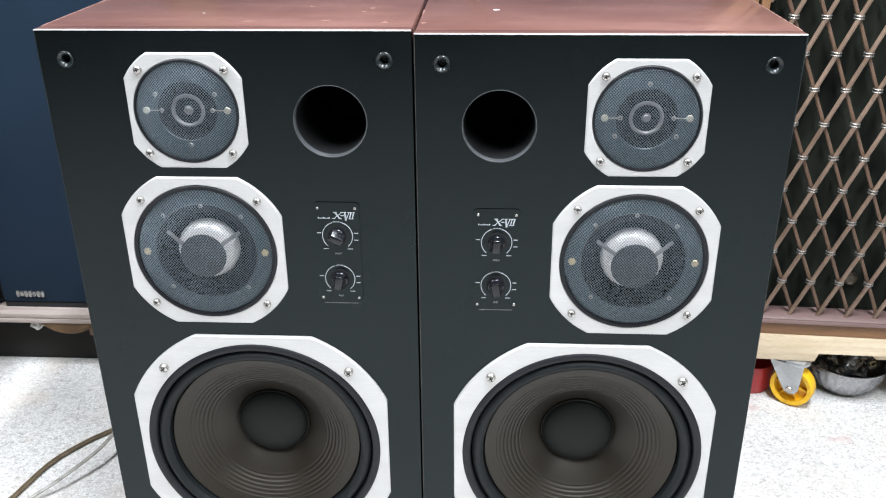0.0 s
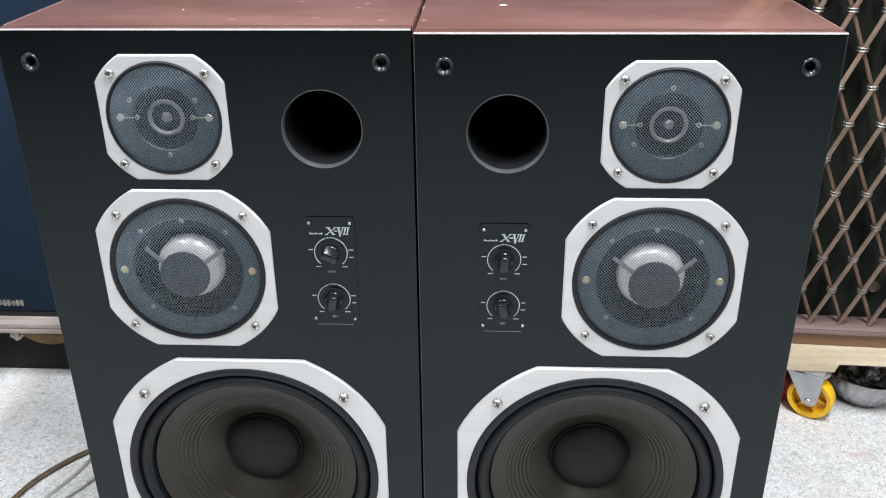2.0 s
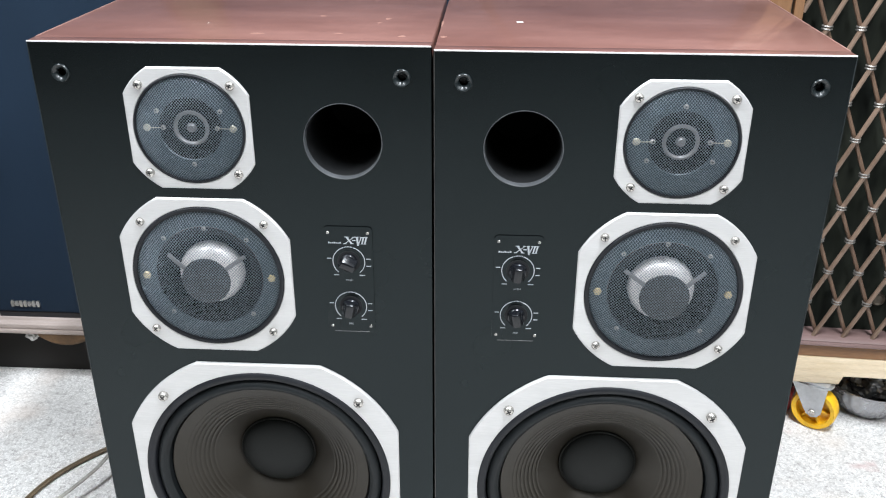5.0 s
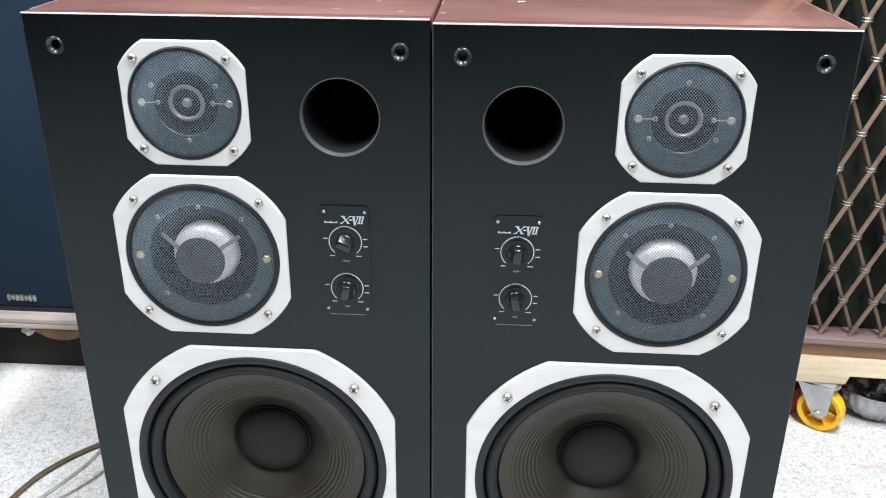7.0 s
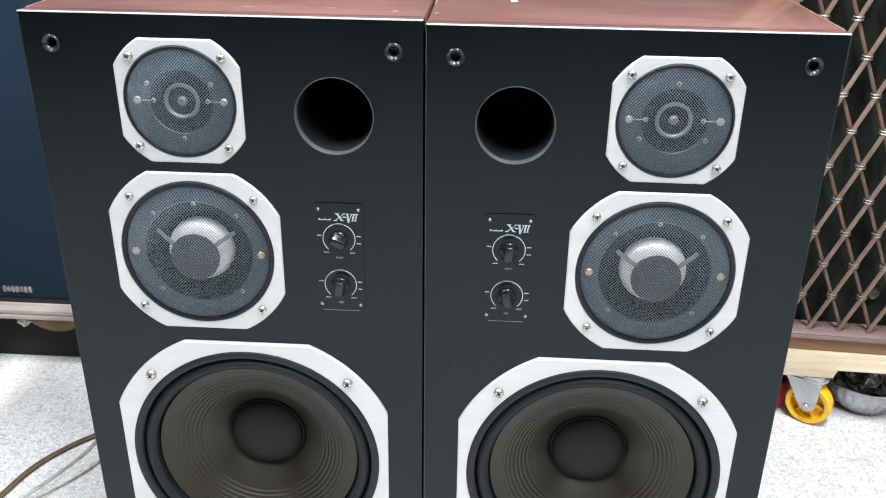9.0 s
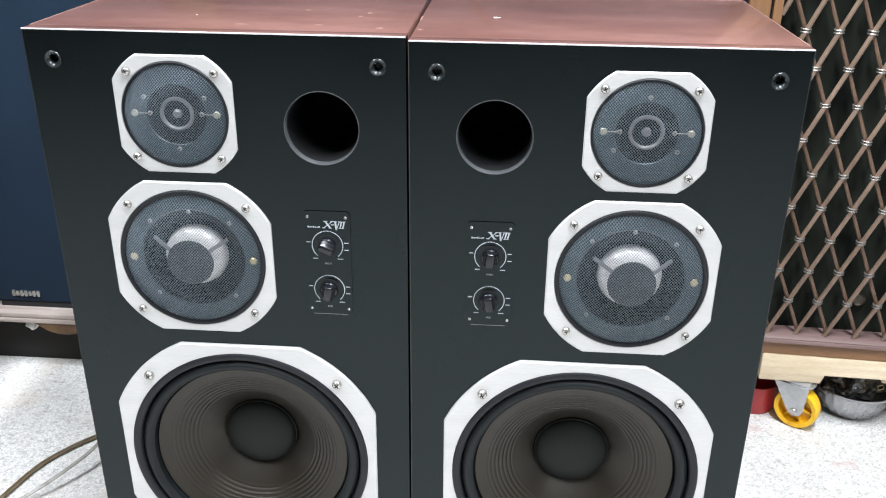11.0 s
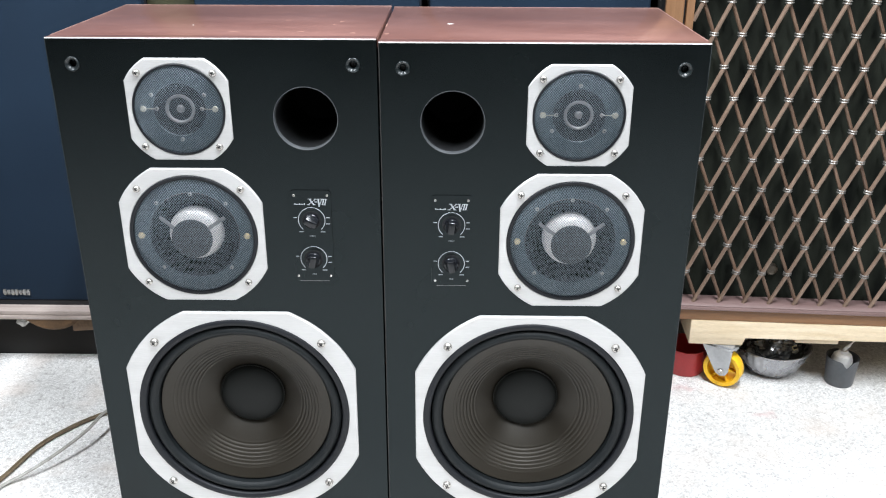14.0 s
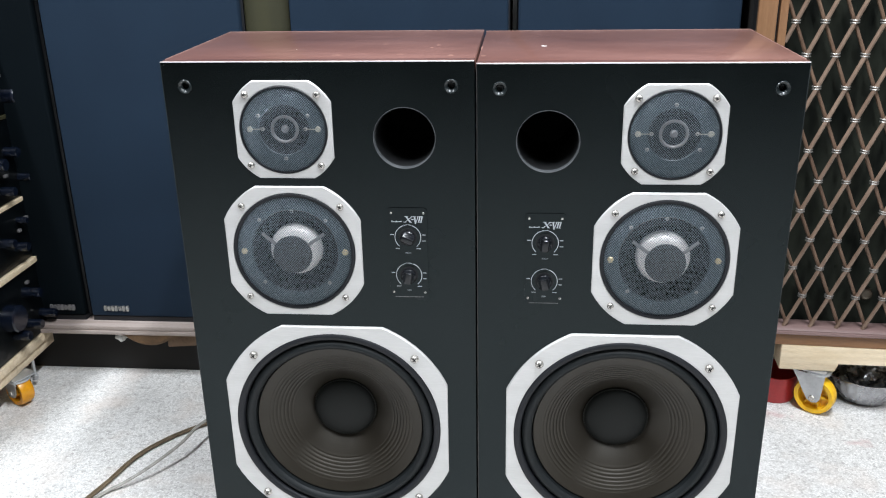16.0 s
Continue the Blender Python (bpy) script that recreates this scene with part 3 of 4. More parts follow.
def baffle_mesh(holes, top):
    """The black front board with round openings through it."""
    bm = bmesh.new()
    x, z0, z1 = WIDE / 2, 0.002, top - 0.002
    loop = [bm.verts.new((a, 0, b)) for a, b in ((-x, z0), (x, z0), (x, z1), (-x, z1))]
    edges = [bm.edges.new((loop[i], loop[(i + 1) % 4])) for i in range(4)]
    for cx, cz, r, k in holes:
        ring = [bm.verts.new((cx + r * math.cos(2 * math.pi * i / k), 0, cz + r * math.sin(2 * math.pi * i / k))) for i in range(k)]
        edges += [bm.edges.new((ring[i], ring[(i + 1) % k])) for i in range(k)]
    bmesh.ops.triangle_fill(bm, edges=edges, use_beauty=True, use_dissolve=False)
    got = bmesh.ops.extrude_face_region(bm, geom=list(bm.faces))
    bmesh.ops.translate(bm, verts=[v for v in got["geom"] if isinstance(v, bmesh.types.BMVert)], vec=(0, 0.018, 0))
    return bm


def loudspeaker(centre, top, deep, s, label):
    """s: +1 where the small drivers sit to the right of the middle, -1 to the left."""
    sp = thing("loudspeaker", (centre, 0, 0), label, "loudspeaker", "pair of loudspeakers")
    tx, tz = s * 0.0462, top - (0.0896 if s > 0 else 0.0880)
    mx, mz = s * 0.0452, top - (0.2570 if s > 0 else 0.2556)
    wx, wz = s * 0.001, top - (0.5258 if s > 0 else 0.5260)
    px, pz = -s * 0.1093, top - (0.0992 if s > 0 else 0.0986)
    holes = [(tx, tz, 0.056, 48), (mx, mz, 0.082, 56), (wx, wz, 0.147, 72), (px, pz, 0.0402, 72), (-0.1703, top - 0.0320, 0.0062, 24), (0.1703, top - 0.0320, 0.0062, 24)]
    part("front_baffle", baffle_mesh(holes, top), BLACK, sp, "matt black front board")
    w, t = WIDE / 2, 0.018
    part("top_panel", box(-w, w, 0.0185, deep, top - t, top - 0.0004, 0.0015), MAHOG, sp, "reddish-brown mahogany top, dusty")
    part("bottom_panel", box(-w, w, 0.0185, deep, 0.0, t, 0.0015), MAHOG, sp)
    part("side_panel", box(-w, -w + t, 0.0185, deep, t, top - t), MAHOG, sp)
    part("side_panel", box(w - t, w, 0.0185, deep, t, top - t), MAHOG, sp)
    part("back_panel", box(-w + t, w - t, deep - 0.014, deep - 0.002, t, top - t), MAHOG, sp)
    part("top_facing", box(-w, w, 0.0006, 0.0182, top - 0.0019, top - 0.0004, 0.0004), MAHOG, sp)
    part("edge_strip", box(-w, w, -0.0012, 0.0004, top - 0.0017, top - 0.0002, 0.0004), EDGE, sp, "worn top edge with its highlight in the pale colour")
    part("edge_strip", box(-w, w, deep - 0.0004, deep + 0.0005, top - 0.0024, top - 0.0002, 0.0003), WORN, sp)
    part("edge_strip", box(s * w - 0.0006, s * w + 0.0006, 0.0186, deep - 0.0008, top - 0.0018, top - 0.0001, 0.0003), WORN, sp)
    part("edge_strip", box(s * w - 0.0006, s * w + 0.0006, -0.0005, 0.0178, 0.004, top - 0.0024, 0.0003), EDGELIGHT, sp, "grey strip for the light caught on the vertical edge")
    if s > 0:
        part("edge_strip", box(-w - 0.0002, -w + 0.0008, -0.0006, 0.0178, 0.004, top - 0.0024, 0.0003), SEAMEDGE, sp, "thin grey-brown edge at the seam")
    # tweeter
    tw = place("tweeter", M["tw_frame"], sp, (tx, 0, tz), label="brushed silver tweeter frame")
    place("rim", M["tw_rim"], tw)
    place("faceplate", M["tw_plate"], tw, label="slate-grey face plate")
    place("diaphragm_well", M["tw_horn"], tw)
    place("phase_ring", M["tw_ring"], tw)
    place("centre_dome", M["tw_dome"], tw)
    place("wire_grille", M["tw_mesh"], tw, (0, -0.0020, 0), label="fine steel mesh")
    for ax in (-1, 1):
        for az in (-1, 1):
            place("screw", SCREW, tw, (0.0464 * ax, -0.003, 0.0462 * az), (0, random.uniform(0, 90), 0))
        place("terminal", M["tw_terminal"], tw, (0.0445 * ax, 0.0, 0.001), label="tinned terminal")
        place("small_screw", SMALL_SCREW, tw, (0.0280 * ax, 0.0010, 0.001))
        part("lead", tube([(0.043 * ax, -0.001, 0.001), (0.036 * ax, -0.0015, 0.0013), (0.029 * ax, 0.0, 0.001)], 0.0005, 6), PALETERM, tw)
    up = 90 if s > 0 else 270
    for a in (up, up + 120, up - 120):
        place("small_screw", SMALL_SCREW, tw, (0.0375 * math.cos(radians(a)), 0.0, 0.0375 * math.sin(radians(a))))
    # midrange
    mi = place("midrange", M["mi_frame"], sp, (mx, 0, mz), label="brushed silver midrange frame")
    place("rim", M["mi_rim"], mi)
    place("faceplate", M["mi_plate"], mi, label="slate-grey face plate")
    place("horn_mouth", M["mi_horn"], mi)
    place("silver_dome", M["mi_dome"], mi, label="bright silver dome")
    place("phase_plug", M["mi_disc"], mi)
    for a in (32, 148):
        arm = box(0.0, 0.0300, -0.0012, 0.0012, -0.0023, 0.0023, 0.0008)
        bmesh.ops.transform(arm, matrix=pose(0, 0, 0, 0, -a, 0) @ pose(0.0215, -0.0118, 0, 0, 0, 19), verts=arm.verts)
        part("bridge_arm", arm, GREYM, mi)
    place("wire_grille", M["mi_mesh"], mi, (0, -0.0022, 0), label="fine steel mesh")
    for ax in (-1, 1):
        for az in (-1, 1):
            place("screw", SCREW, mi, (0.0665 * ax, -0.0032, 0.0652 * az), (0, random.uniform(0, 90), 0))
            place("small_screw", SMALL_SCREW, mi, (0.0450 * ax, 0.0, 0.0450 * az))
        place("terminal", M["terminal"], mi, (0.0692 * ax, 0.0, 0.0), label="brass terminal")
    for a in (90,):
        place("small_screw", SMALL_SCREW, mi, (0.0575 * math.cos(radians(a)), 0.0, 0.0575 * math.sin(radians(a))))
    # woofer
    wo = place("woofer", M["wo_frame"], sp, (wx, 0, wz), label="brushed silver woofer frame")
    place("gasket", M["wo_gasket"], wo)
    place("surround", M["wo_roll"], wo, label="black rubber surround")
    place("cone", M["wo_cone"], wo, label="dark brown ribbed paper cone")
    place("dust_cap", M["wo_cap"], wo, label="black domed dust cap")
    place("cap_rim", M["cap_rim"], wo, label="thin glued rim of the dust cap")
    for ax in (-1, 1):
        for az in (-1, 1):
            place("screw", BIG_SCREW, wo, (0.1148 * ax, -0.0042, (0.1140 if az > 0 else 0.1175) * az), (0, random.uniform(0, 90), 0))
    # port, sockets
    po = place("port", M["port"], sp, (px, 0, pz), label="round bass port with grey lip")
    place("port_dark_end", M["port_dark_end"], po)
    place("lip", M["port_lip"], po)
    for ax in (-1, 1):
        place("grille_socket", M["socket"], sp, (0.1703 * ax, 0, top - 0.0320))
    # control plate
    cx = -s * 0.1098
    cp = place("control_panel", M["plate"], sp, (cx, 0, top - (0.2572 if s > 0 else 0.2550)), label="black control plate with white print")
    place("emblem", M["emblem"], cp, (0, 0, 0.0478))
    for ax in (-1, 1):
        for az in (-1, 1):
            place("tiny_screw", TINY_SCREW, cp, (0.0213 * ax, -0.0012, 0.0565 * az))
    # highlight on the plate's lower bevel, drawn as a thin grey strip
    part("plate_highlight", box(-0.0196, 0.0196, -0.0016, -0.0009, -0.0641, -0.0635, 0.0002), GREYM, cp, "grey strip for the highlight on the lower edge of the plate")
    for kz, txt, a in ((0.0226, "HIGH", 116 if s < 0 else 186), (-0.0318, "MID", 190 if s < 0 else 170)):
        place("dial_ring", M["dial"], cp, (0, 0, kz))
        place("knob_seat", M["knob_seat"], cp, (0, 0, kz))
        place("knob", M["knob"], cp, (0, -0.001, kz), (0, a, 0), label="black pointer knob")
        place("lettering", M[txt], cp, (0, -0.0014, kz - 0.0232), (90, 0, 0))
    return sp


loudspeaker(-0.2001, 0.7472, 0.291, -1, "black-fronted mahogany three-way loudspeaker standing on the terrazzo floor")
loudspeaker(0.2008, 0.7438, 0.307, 1, "black-fronted mahogany three-way loudspeaker, slightly lower than its twin")
SMUDGE = mat("dull_smudge", (0.22, 0.112, 0.085), (0.26, 0.14, 0.11), 0.55)


def fleck(x, y, z, rx, ry, material, label):
    bm = zspin([(1.0, 0), (0.75, 0.0002), (0, 0.0003)], 12, wave=lambda a, z: 1 + 0.2 * math.sin(3 * a + 90 * x) + 0.12 * math.sin(5 * a))
    for v in bm.verts:
        v.co.x, v.co.y = v.co.x * rx, v.co.y * ry
    tagged(place("paint_fleck", mesh_of("paint_fleck", bm, material), None, (x, y, z)), label, "fleck", "flecks on the tops")


fleck(0.087, 0.142, 0.7434, 0.0042, 0.0030, DUST, "small white paint fleck on the cabinet top")
fleck(-0.247, 0.098, 0.7468, 0.0010, 0.0010, DUST, "tiny white speck on the cabinet top")
fleck(0.0075, 0.059, 0.7434, 0.0030, 0.0045, SMUDGE, "pale scuff beside the seam of the tops")
fleck(0.0028, 0.128, 0.7434, 0.0012, 0.0160, SMUDGE, "long rubbed scuff along the seam of the tops")
for x, y, rx, ry in ((-0.033, 0.043, 0.0040, 0.0045), (-0.057, 0.133, 0.0032, 0.0040), (-0.131, 0.145, 0.0036, 0.0026),
                     (-0.182, 0.048, 0.0075, 0.0028), (-0.099, 0.053, 0.0050, 0.0024), (-0.064, 0.110, 0.0026, 0.0022)):
    fleck(x, y, 0.7468, rx, ry, SMUDGE, "dull pale scuff on the cabinet top")


# ---- row of tall navy loudspeakers behind ----
def navy_speaker(x0, x1, badge, label, cloth=NAVY):
    w = x1 - x0
    sp = thing("tall_loudspeaker", (x0, 0.5250, 0.1225), label, "loudspeaker", "row of navy loudspeakers")
    part("cabinet", box(0, w, 0.022, 0.40, 0, 1.02, 0.003), NAVYBODY, sp)
    part("plinth", box(0.004, w - 0.004, 0.004, 0.030, 0.0, 0.010), NAVYBODY, sp)
    part("grille_cloth", box(0.003, w - 0.003, 0.0, 0.021, 0.011, 1.015, 0.005, seg=3), cloth, sp, "woven grille cloth")
    if badge is not None:
        # seven worn letter shapes on one moulded strip
        a0, rim = badge - x0, []
        for k in range(7):
            lo, hi, top = a0 + 0.0079 * k, a0 + 0.0079 * k + 0.0068, 0.0367 - 0.0012 * (k % 3 == 1)
            rim += [(lo, 0.0318), (lo + 0.0010, top), (hi - 0.0010, top), (hi, 0.0318)]
        rim += [(x, 0.0615 - z) for x, z in reversed(rim)]
        bm = bmesh.new()
        near = [bm.verts.new((x, -0.0035, z)) for x, z in rim]
        far = [bm.verts.new((x, 0.0010, z)) for x, z in rim]
        bm.faces.new(near)
        for i in range(len(rim)):
            j = (i + 1) % len(rim)
            bm.faces.new((near[i], far[i], far[j], near[j]))
        part("badge", bm, CHROME if cloth is NAVY else GREYM, sp, "small raised silver badge")
    return sp


navy_speaker(-1.245, -0.850, -0.926, "tall loudspeaker with dusty black grille on a plywood platform", DUSTY)
navy_speaker(-0.841, -0.4555, -0.808, "tall loudspeaker with navy grille cloth and silver badge")
navy_speaker(-0.3680, 0.0350, None, "tall loudspeaker with plain navy grille cloth")
navy_speaker(0.0465, 0.4400, None, "tall loudspeaker with navy grille cloth beside the lattice speaker")
tagged(place("standing_board", mesh_of("standing_board", box(-0.4545, -0.3690, 0.545, 0.57, 0.1225, 1.25, 0.003), OLIVE)), "dark olive board standing between tall loudspeakers", "board")
pl = thing("platform", (0, 0, 0), "low grey plywood platform carrying the tall loudspeakers", "platform")
part("deck", box(-1.35, 0.46, 0.500, 0.97, 0.1130, 0.1225, 0.0015), PLY, pl)
part("lower_deck", box(-1.35, 0.46, 0.4980, 0.97, 0.1040, 0.1127, 0.0015), PLY, pl)
# added board in place of the dark void under the deck
part("shade_board", box(-1.35, 0.44, 0.5430, 0.563, 0.0, 0.1037, 0.003), UNDERSHADE, pl, "added near-black board for the shade under the deck")
blk = spin([(0.0, -0.012), (0.068, -0.012), (0.075, -0.004), (0.075, 0.024), (0.0, 0.024)], 40)
for v in blk.verts:
    v.co.z = min(v.co.z, -0.0480)
part("round_block", blk, BARK, pl, "brown rounded wooden block under the deck", at=(-0.712, 0.512, 0.1515))
stub = box(-0.676, -0.560, 0.510, 0.536, 0.0800, 0.1036, 0.004)
for v in stub.verts:
    v.co.z -= 0.010 * max(0.0, -(v.co.x + 0.62) / 0.06) * (v.co.z < 0.1)
part("offcut", stub, TANBLOCK, pl, "paler wooden offcut under the deck")
rag = bmesh.new()
bmesh.ops.create_icosphere(rag, subdivisions=3, radius=1.0)
for v in rag.verts:
    n = v.co.normalized()
    f = 1 + 0.45 * noise.noise(n * 2.1) + 0.2 * noise.noise(n * 6.0)
    v.co = Vector((n.x * 0.013 * f, n.y * 0.010 * f, n.z * 0.011 * f))
part("crumpled_wad", rag, WHITEP, pl, "small pale crumpled wad", at=(-0.776, 0.518, 0.0925))


# ---- lattice-front loudspeaker on its dolly ----
LX0, LX1, LY, LZ0, LZ1 = 0.4453, 1.1133, 0.4484, 0.1455, 1.0455
YAW = -3.7
lt = thing("lattice_loudspeaker", (LX0, LY, LZ0), "old brown wooden loudspeaker with diamond rod lattice over dark cloth", "loudspeaker", turn=YAW)
LW, LH = LX1 - LX0, LZ1 - LZ0
part("cabinet", box(0, LW, 0.045, 0.42, 0.0, LH, 0.002), SHADESIDE, lt, "cabinet behind the front, coloured near-black as unlit")
part("side_edge", box(0.0006, 0.0300, 0.0125, 0.0448, 0.0242, LH), SHADESIDE, lt)
part("stile", box(0, 0.0305, 0.0, 0.012, 0.0242, LH, 0.0015), OAK, lt, "honey-brown side stile")
part("stile", box(LW - 0.0305, LW, 0.0, 0.045, 0.0242, LH, 0.0015), OAK, lt)
part("inner_stile", box(0.0350, 0.0480, 0.002, 0.045, 0.0242, LH, 0.0012), OAK, lt)
part("inner_stile", box(LW - 0.0480, LW - 0.0350, 0.002, 0.045, 0.0242, LH, 0.0012), OAK, lt)
# groove filled with near-black, its shade put into the colour
part("stile_groove_shade", box(0.0305, 0.0350, 0.014, 0.045, 0.0242, LH), HOLE, lt)
part("grille_cloth", box(0.0480, LW - 0.0480, 0.0360, 0.0440, 0.0300, LH - 0.02), CLOTH, lt, "dark green grille cloth with rod shadows as dark streaks")
part("top_rail", box(0.0480, LW - 0.0480, 0.0, 0.045, LH - 0.05, LH, 0.002), OAK, lt)
rail = bmesh.new()
prof = [(0.0450, 0.0280), (0.0450, 0.0365), (0.0100, 0.0365), (0.0000, 0.0350), (-0.0040, 0.0322), (-0.0040, 0.0305), (-0.0070, 0.0298), (-0.0080, 0.0262), (-0.0055, 0.0240), (0.0450, 0.0240)]
ends = [[rail.verts.new((x, y, z)) for y, z in prof] for x in (0.0, LW)]
for i in range(len(prof)):
    j = (i + 1) % len(prof)
    rail.faces.new((ends[0][i], ends[0][j], ends[1][j], ends[1][i]))
rail.faces.new(ends[0])
rail.faces.new(ends[1][::-1])
part("bottom_rail", rail, MAUVE, lt, "dusty mauve-brown moulded rail")
part("base_band", box(0.0, LW, 0.001, 0.045, 0.0, 0.0237, 0.001), BAND, lt)
# rods, tied with wire where they cross
PX, PZ = 0.04664, 0.05476
KX, KZ = 0.1565, 0.4080 - LZ0
x_lo, x_hi, z_lo, z_hi = 0.049, LW - 0.049, 0.0345, LH - 0.055


def clipped(p, q):
    """The run of a rod that lies inside the opening."""
    t0, t1 = 0.0, 1.0
    for a, d, lo, hi in ((p[0], q[0] - p[0], x_lo, x_hi), (p[1], q[1] - p[1], z_lo, z_hi)):
        u, v = sorted(((lo - a) / d, (hi - a) / d))
        t0, t1 = max(t0, u), min(t1, v)
    return None if t0 >= t1 else [(p[0] + (q[0] - p[0]) * t, p[1] + (q[1] - p[1]) * t) for t in (t0, t1)]


for sign, y, m in ((1, 0.0085, ROD), (-1, 0.0150, RODSHADE)):
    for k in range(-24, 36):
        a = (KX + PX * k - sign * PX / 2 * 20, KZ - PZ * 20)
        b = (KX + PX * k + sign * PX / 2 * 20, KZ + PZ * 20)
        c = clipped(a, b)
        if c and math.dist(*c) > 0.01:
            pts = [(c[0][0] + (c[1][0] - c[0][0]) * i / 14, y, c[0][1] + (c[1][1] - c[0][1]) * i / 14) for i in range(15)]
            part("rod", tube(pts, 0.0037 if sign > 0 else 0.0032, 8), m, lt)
TIE = mesh_of("wire_tie", tube([(0.0066 * math.cos(a), 0.0062 * math.sin(a), 0.0021) for a in [math.pi * 2 * i / 12 for i in range(13)]], 0.0015, 6,
                               bm=tube([(0.0066 * math.cos(a), 0.0062 * math.sin(a), -0.0021) for a in [math.pi * 2 * i / 12 for i in range(13)]], 0.0015, 6)), WIRE)
for j in range(-13, 6):
    for i in range(-5, 14):
        x, z = KX + PX * (i + 0.5 * (j % 2)), KZ - PZ * j
        if x_lo + 0.006 < x < x_hi - 0.006 and z_lo + 0.01 < z < z_hi - 0.005:
            place("wire_tie", TIE, lt, (x, 0.0117, z), (0, random.uniform(-5, 5), 0))
place("round_badge", mesh_of("round_badge", spin([(0.0115, 0.010), (0.0115, 0.004), (0.0095, 0.002), (0.0070, 0.0035), (0.0, 0.0030)], 28), BRONZE), lt, (0.2490, 0.024, 0.2440 - LZ0), label="small dark round badge")


def caster(name, x, y, turn, label, r=0.0375, tint=None, head=0.0860):
    tint = tint or YELLOW
    ca = thing(name, (x, y, 0), label, "caster", "yellow casters", turn)
    tyre = spin([(r - 0.009, -0.0125), (r - 0.002, -0.0135), (r, -0.009), (r, 0.009), (r - 0.002, 0.0135), (r - 0.009, 0.0125), (r - 0.010, 0.0), (r - 0.009, -0.0125)], 48)
    wheel = part("wheel", tyre, tint, ca, "bright yellow nylon wheel", at=(0, 0, r))
    part("hub", spin([(0.0, -0.012), (0.009, -0.012), (0.009, 0.012), (0.0, 0.012)], 24), tint, wheel)
    for k in range(6):
        part("spoke", box(0.007, r - 0.008, -0.006, 0.006, -0.0022, 0.0022, 0.0008), tint, wheel, turn=(0, 60 * k + 8, 0))
    part("web", spin([(r - 0.0092, 0.001), (0.008, 0.001), (0.008, 0.003), (r - 0.0092, 0.003)], 32), tint, wheel)
    for side in (-1, 1):
        bm = bmesh.new()
        out = [(-0.041, head), (0.018, head), (0.0145, r + 0.001), (0.010, r - 0.007), (0.0, r - 0.0105), (-0.009, r - 0.006), (-0.0165, r + 0.006)]
        y0 = side * 0.0165
        fr = [bm.verts.new((px, y0, pz)) for px, pz in out]
        bk = [bm.verts.new((px, y0 + side * 0.0025, pz)) for px, pz in out]
        bm.faces.new(fr)
        bm.faces.new(bk[::-1])
        for i in range(len(out)):
            j = (i + 1) % len(out)
            bm.faces.new((fr[i], bk[i], bk[j], fr[j]))
        part("fork", bm, ZINC, ca, "grey zinc fork plate")
        part("axle_nut", spin([(0.0058, 0.0), (0.0058, -0.003), (0.0048, -0.0042), (0.0, -0.0045)], 12), STEEL, ca, at=(0, side * 0.019, r), turn=(0, 0, 0 if side < 0 else 180))
    part("swivel", zspin([(0.0, head), (0.024, head), (0.024, head + 0.0035), (0.0, head + 0.0035)], 28), ZINC, ca)
    part("mounting_plate", box(-0.036, 0.018, -0.020, 0.030, head + 0.0040, head + 0.0075, 0.0008), ZINC, ca)
    return ca


do = thing("dolly", (0.5530, 0.4400, 0), "rough pale pine plank dolly under the lattice loudspeaker", "dolly", turn=YAW)
front = bmesh.new()
out = [(-0.0025, 0.1450), (0.607, 0.1450), (0.607, 0.1140), (0.1005, 0.1140), (0.1005, 0.0940), (-0.0025, 0.0940)]
fr = [front.verts.new((x, 0.0, z)) for x, z in out]
bk = [front.verts.new((x, 0.0950, z)) for x, z in out]
front.faces.new(fr)
front.faces.new(bk[::-1])
for i in range(6):
    front.faces.new((fr[i], bk[i], bk[(i + 1) % 6], fr[(i + 1) % 6]))
bmesh.ops.bevel(front, geom=list(front.edges), offset=0.003, segments=2, affect="EDGES", profile=0.5)
part("plank", front, PINE, do, "rough pale front plank with a thicker end")
part("plank", box(-0.0025, 0.607, 0.22, 0.36, 0.1160, 0.1450, 0.003), PINE, do)
part("cross_block", box(-0.0010, 0.0990, 0.0960, 0.36, 0.0940, 0.1158, 0.003), PINE, do)
# added board that puts shade into the space under the dolly
part("shade_board", box(-0.053, 0.607, 0.36, 0.38, 0.002, 0.1158, 0.002), UNDERSHADE, do)
part("cross_block", box(0.1990, 0.2810, 0.0060, 0.12, 0.1010, 0.1137, 0.003), PINE, do)
part("cross_block", box(0.487, 0.597, 0.0960, 0.36, 0.0940, 0.1158, 0.003), PINE, do)
caster("caster", 0.6280, 0.4500, -34, "yellow caster with grey zinc fork under the pine dolly")
caster("caster", 1.1, 0.4500, 20, "yellow caster with grey zinc fork under the pine dolly")

# ---- things under the dolly ----
rp = thing("red_container", (0.5680, 0.5105, 0), "open red plastic container on the floor under the dolly", "container")
part("shell", zspin([(0.0, 0.001), (0.037, 0.0), (0.0395, 0.004), (0.0425, 0.055), (0.0435, 0.056), (0.0415, 0.0565), (0.038, 0.006), (0.0, 0.005)], 40), RED, rp)
bw = thing("metal_bowl", (0.7410, 0.5130, 0), "grey fluted tin bowl holding a crumpled clear bag", "bowl")
fl = lambda a, z: 1 + 0.034 * math.sin(26 * a + 150 * z) * min(1.0, z / 0.02) * (z < 0.053)
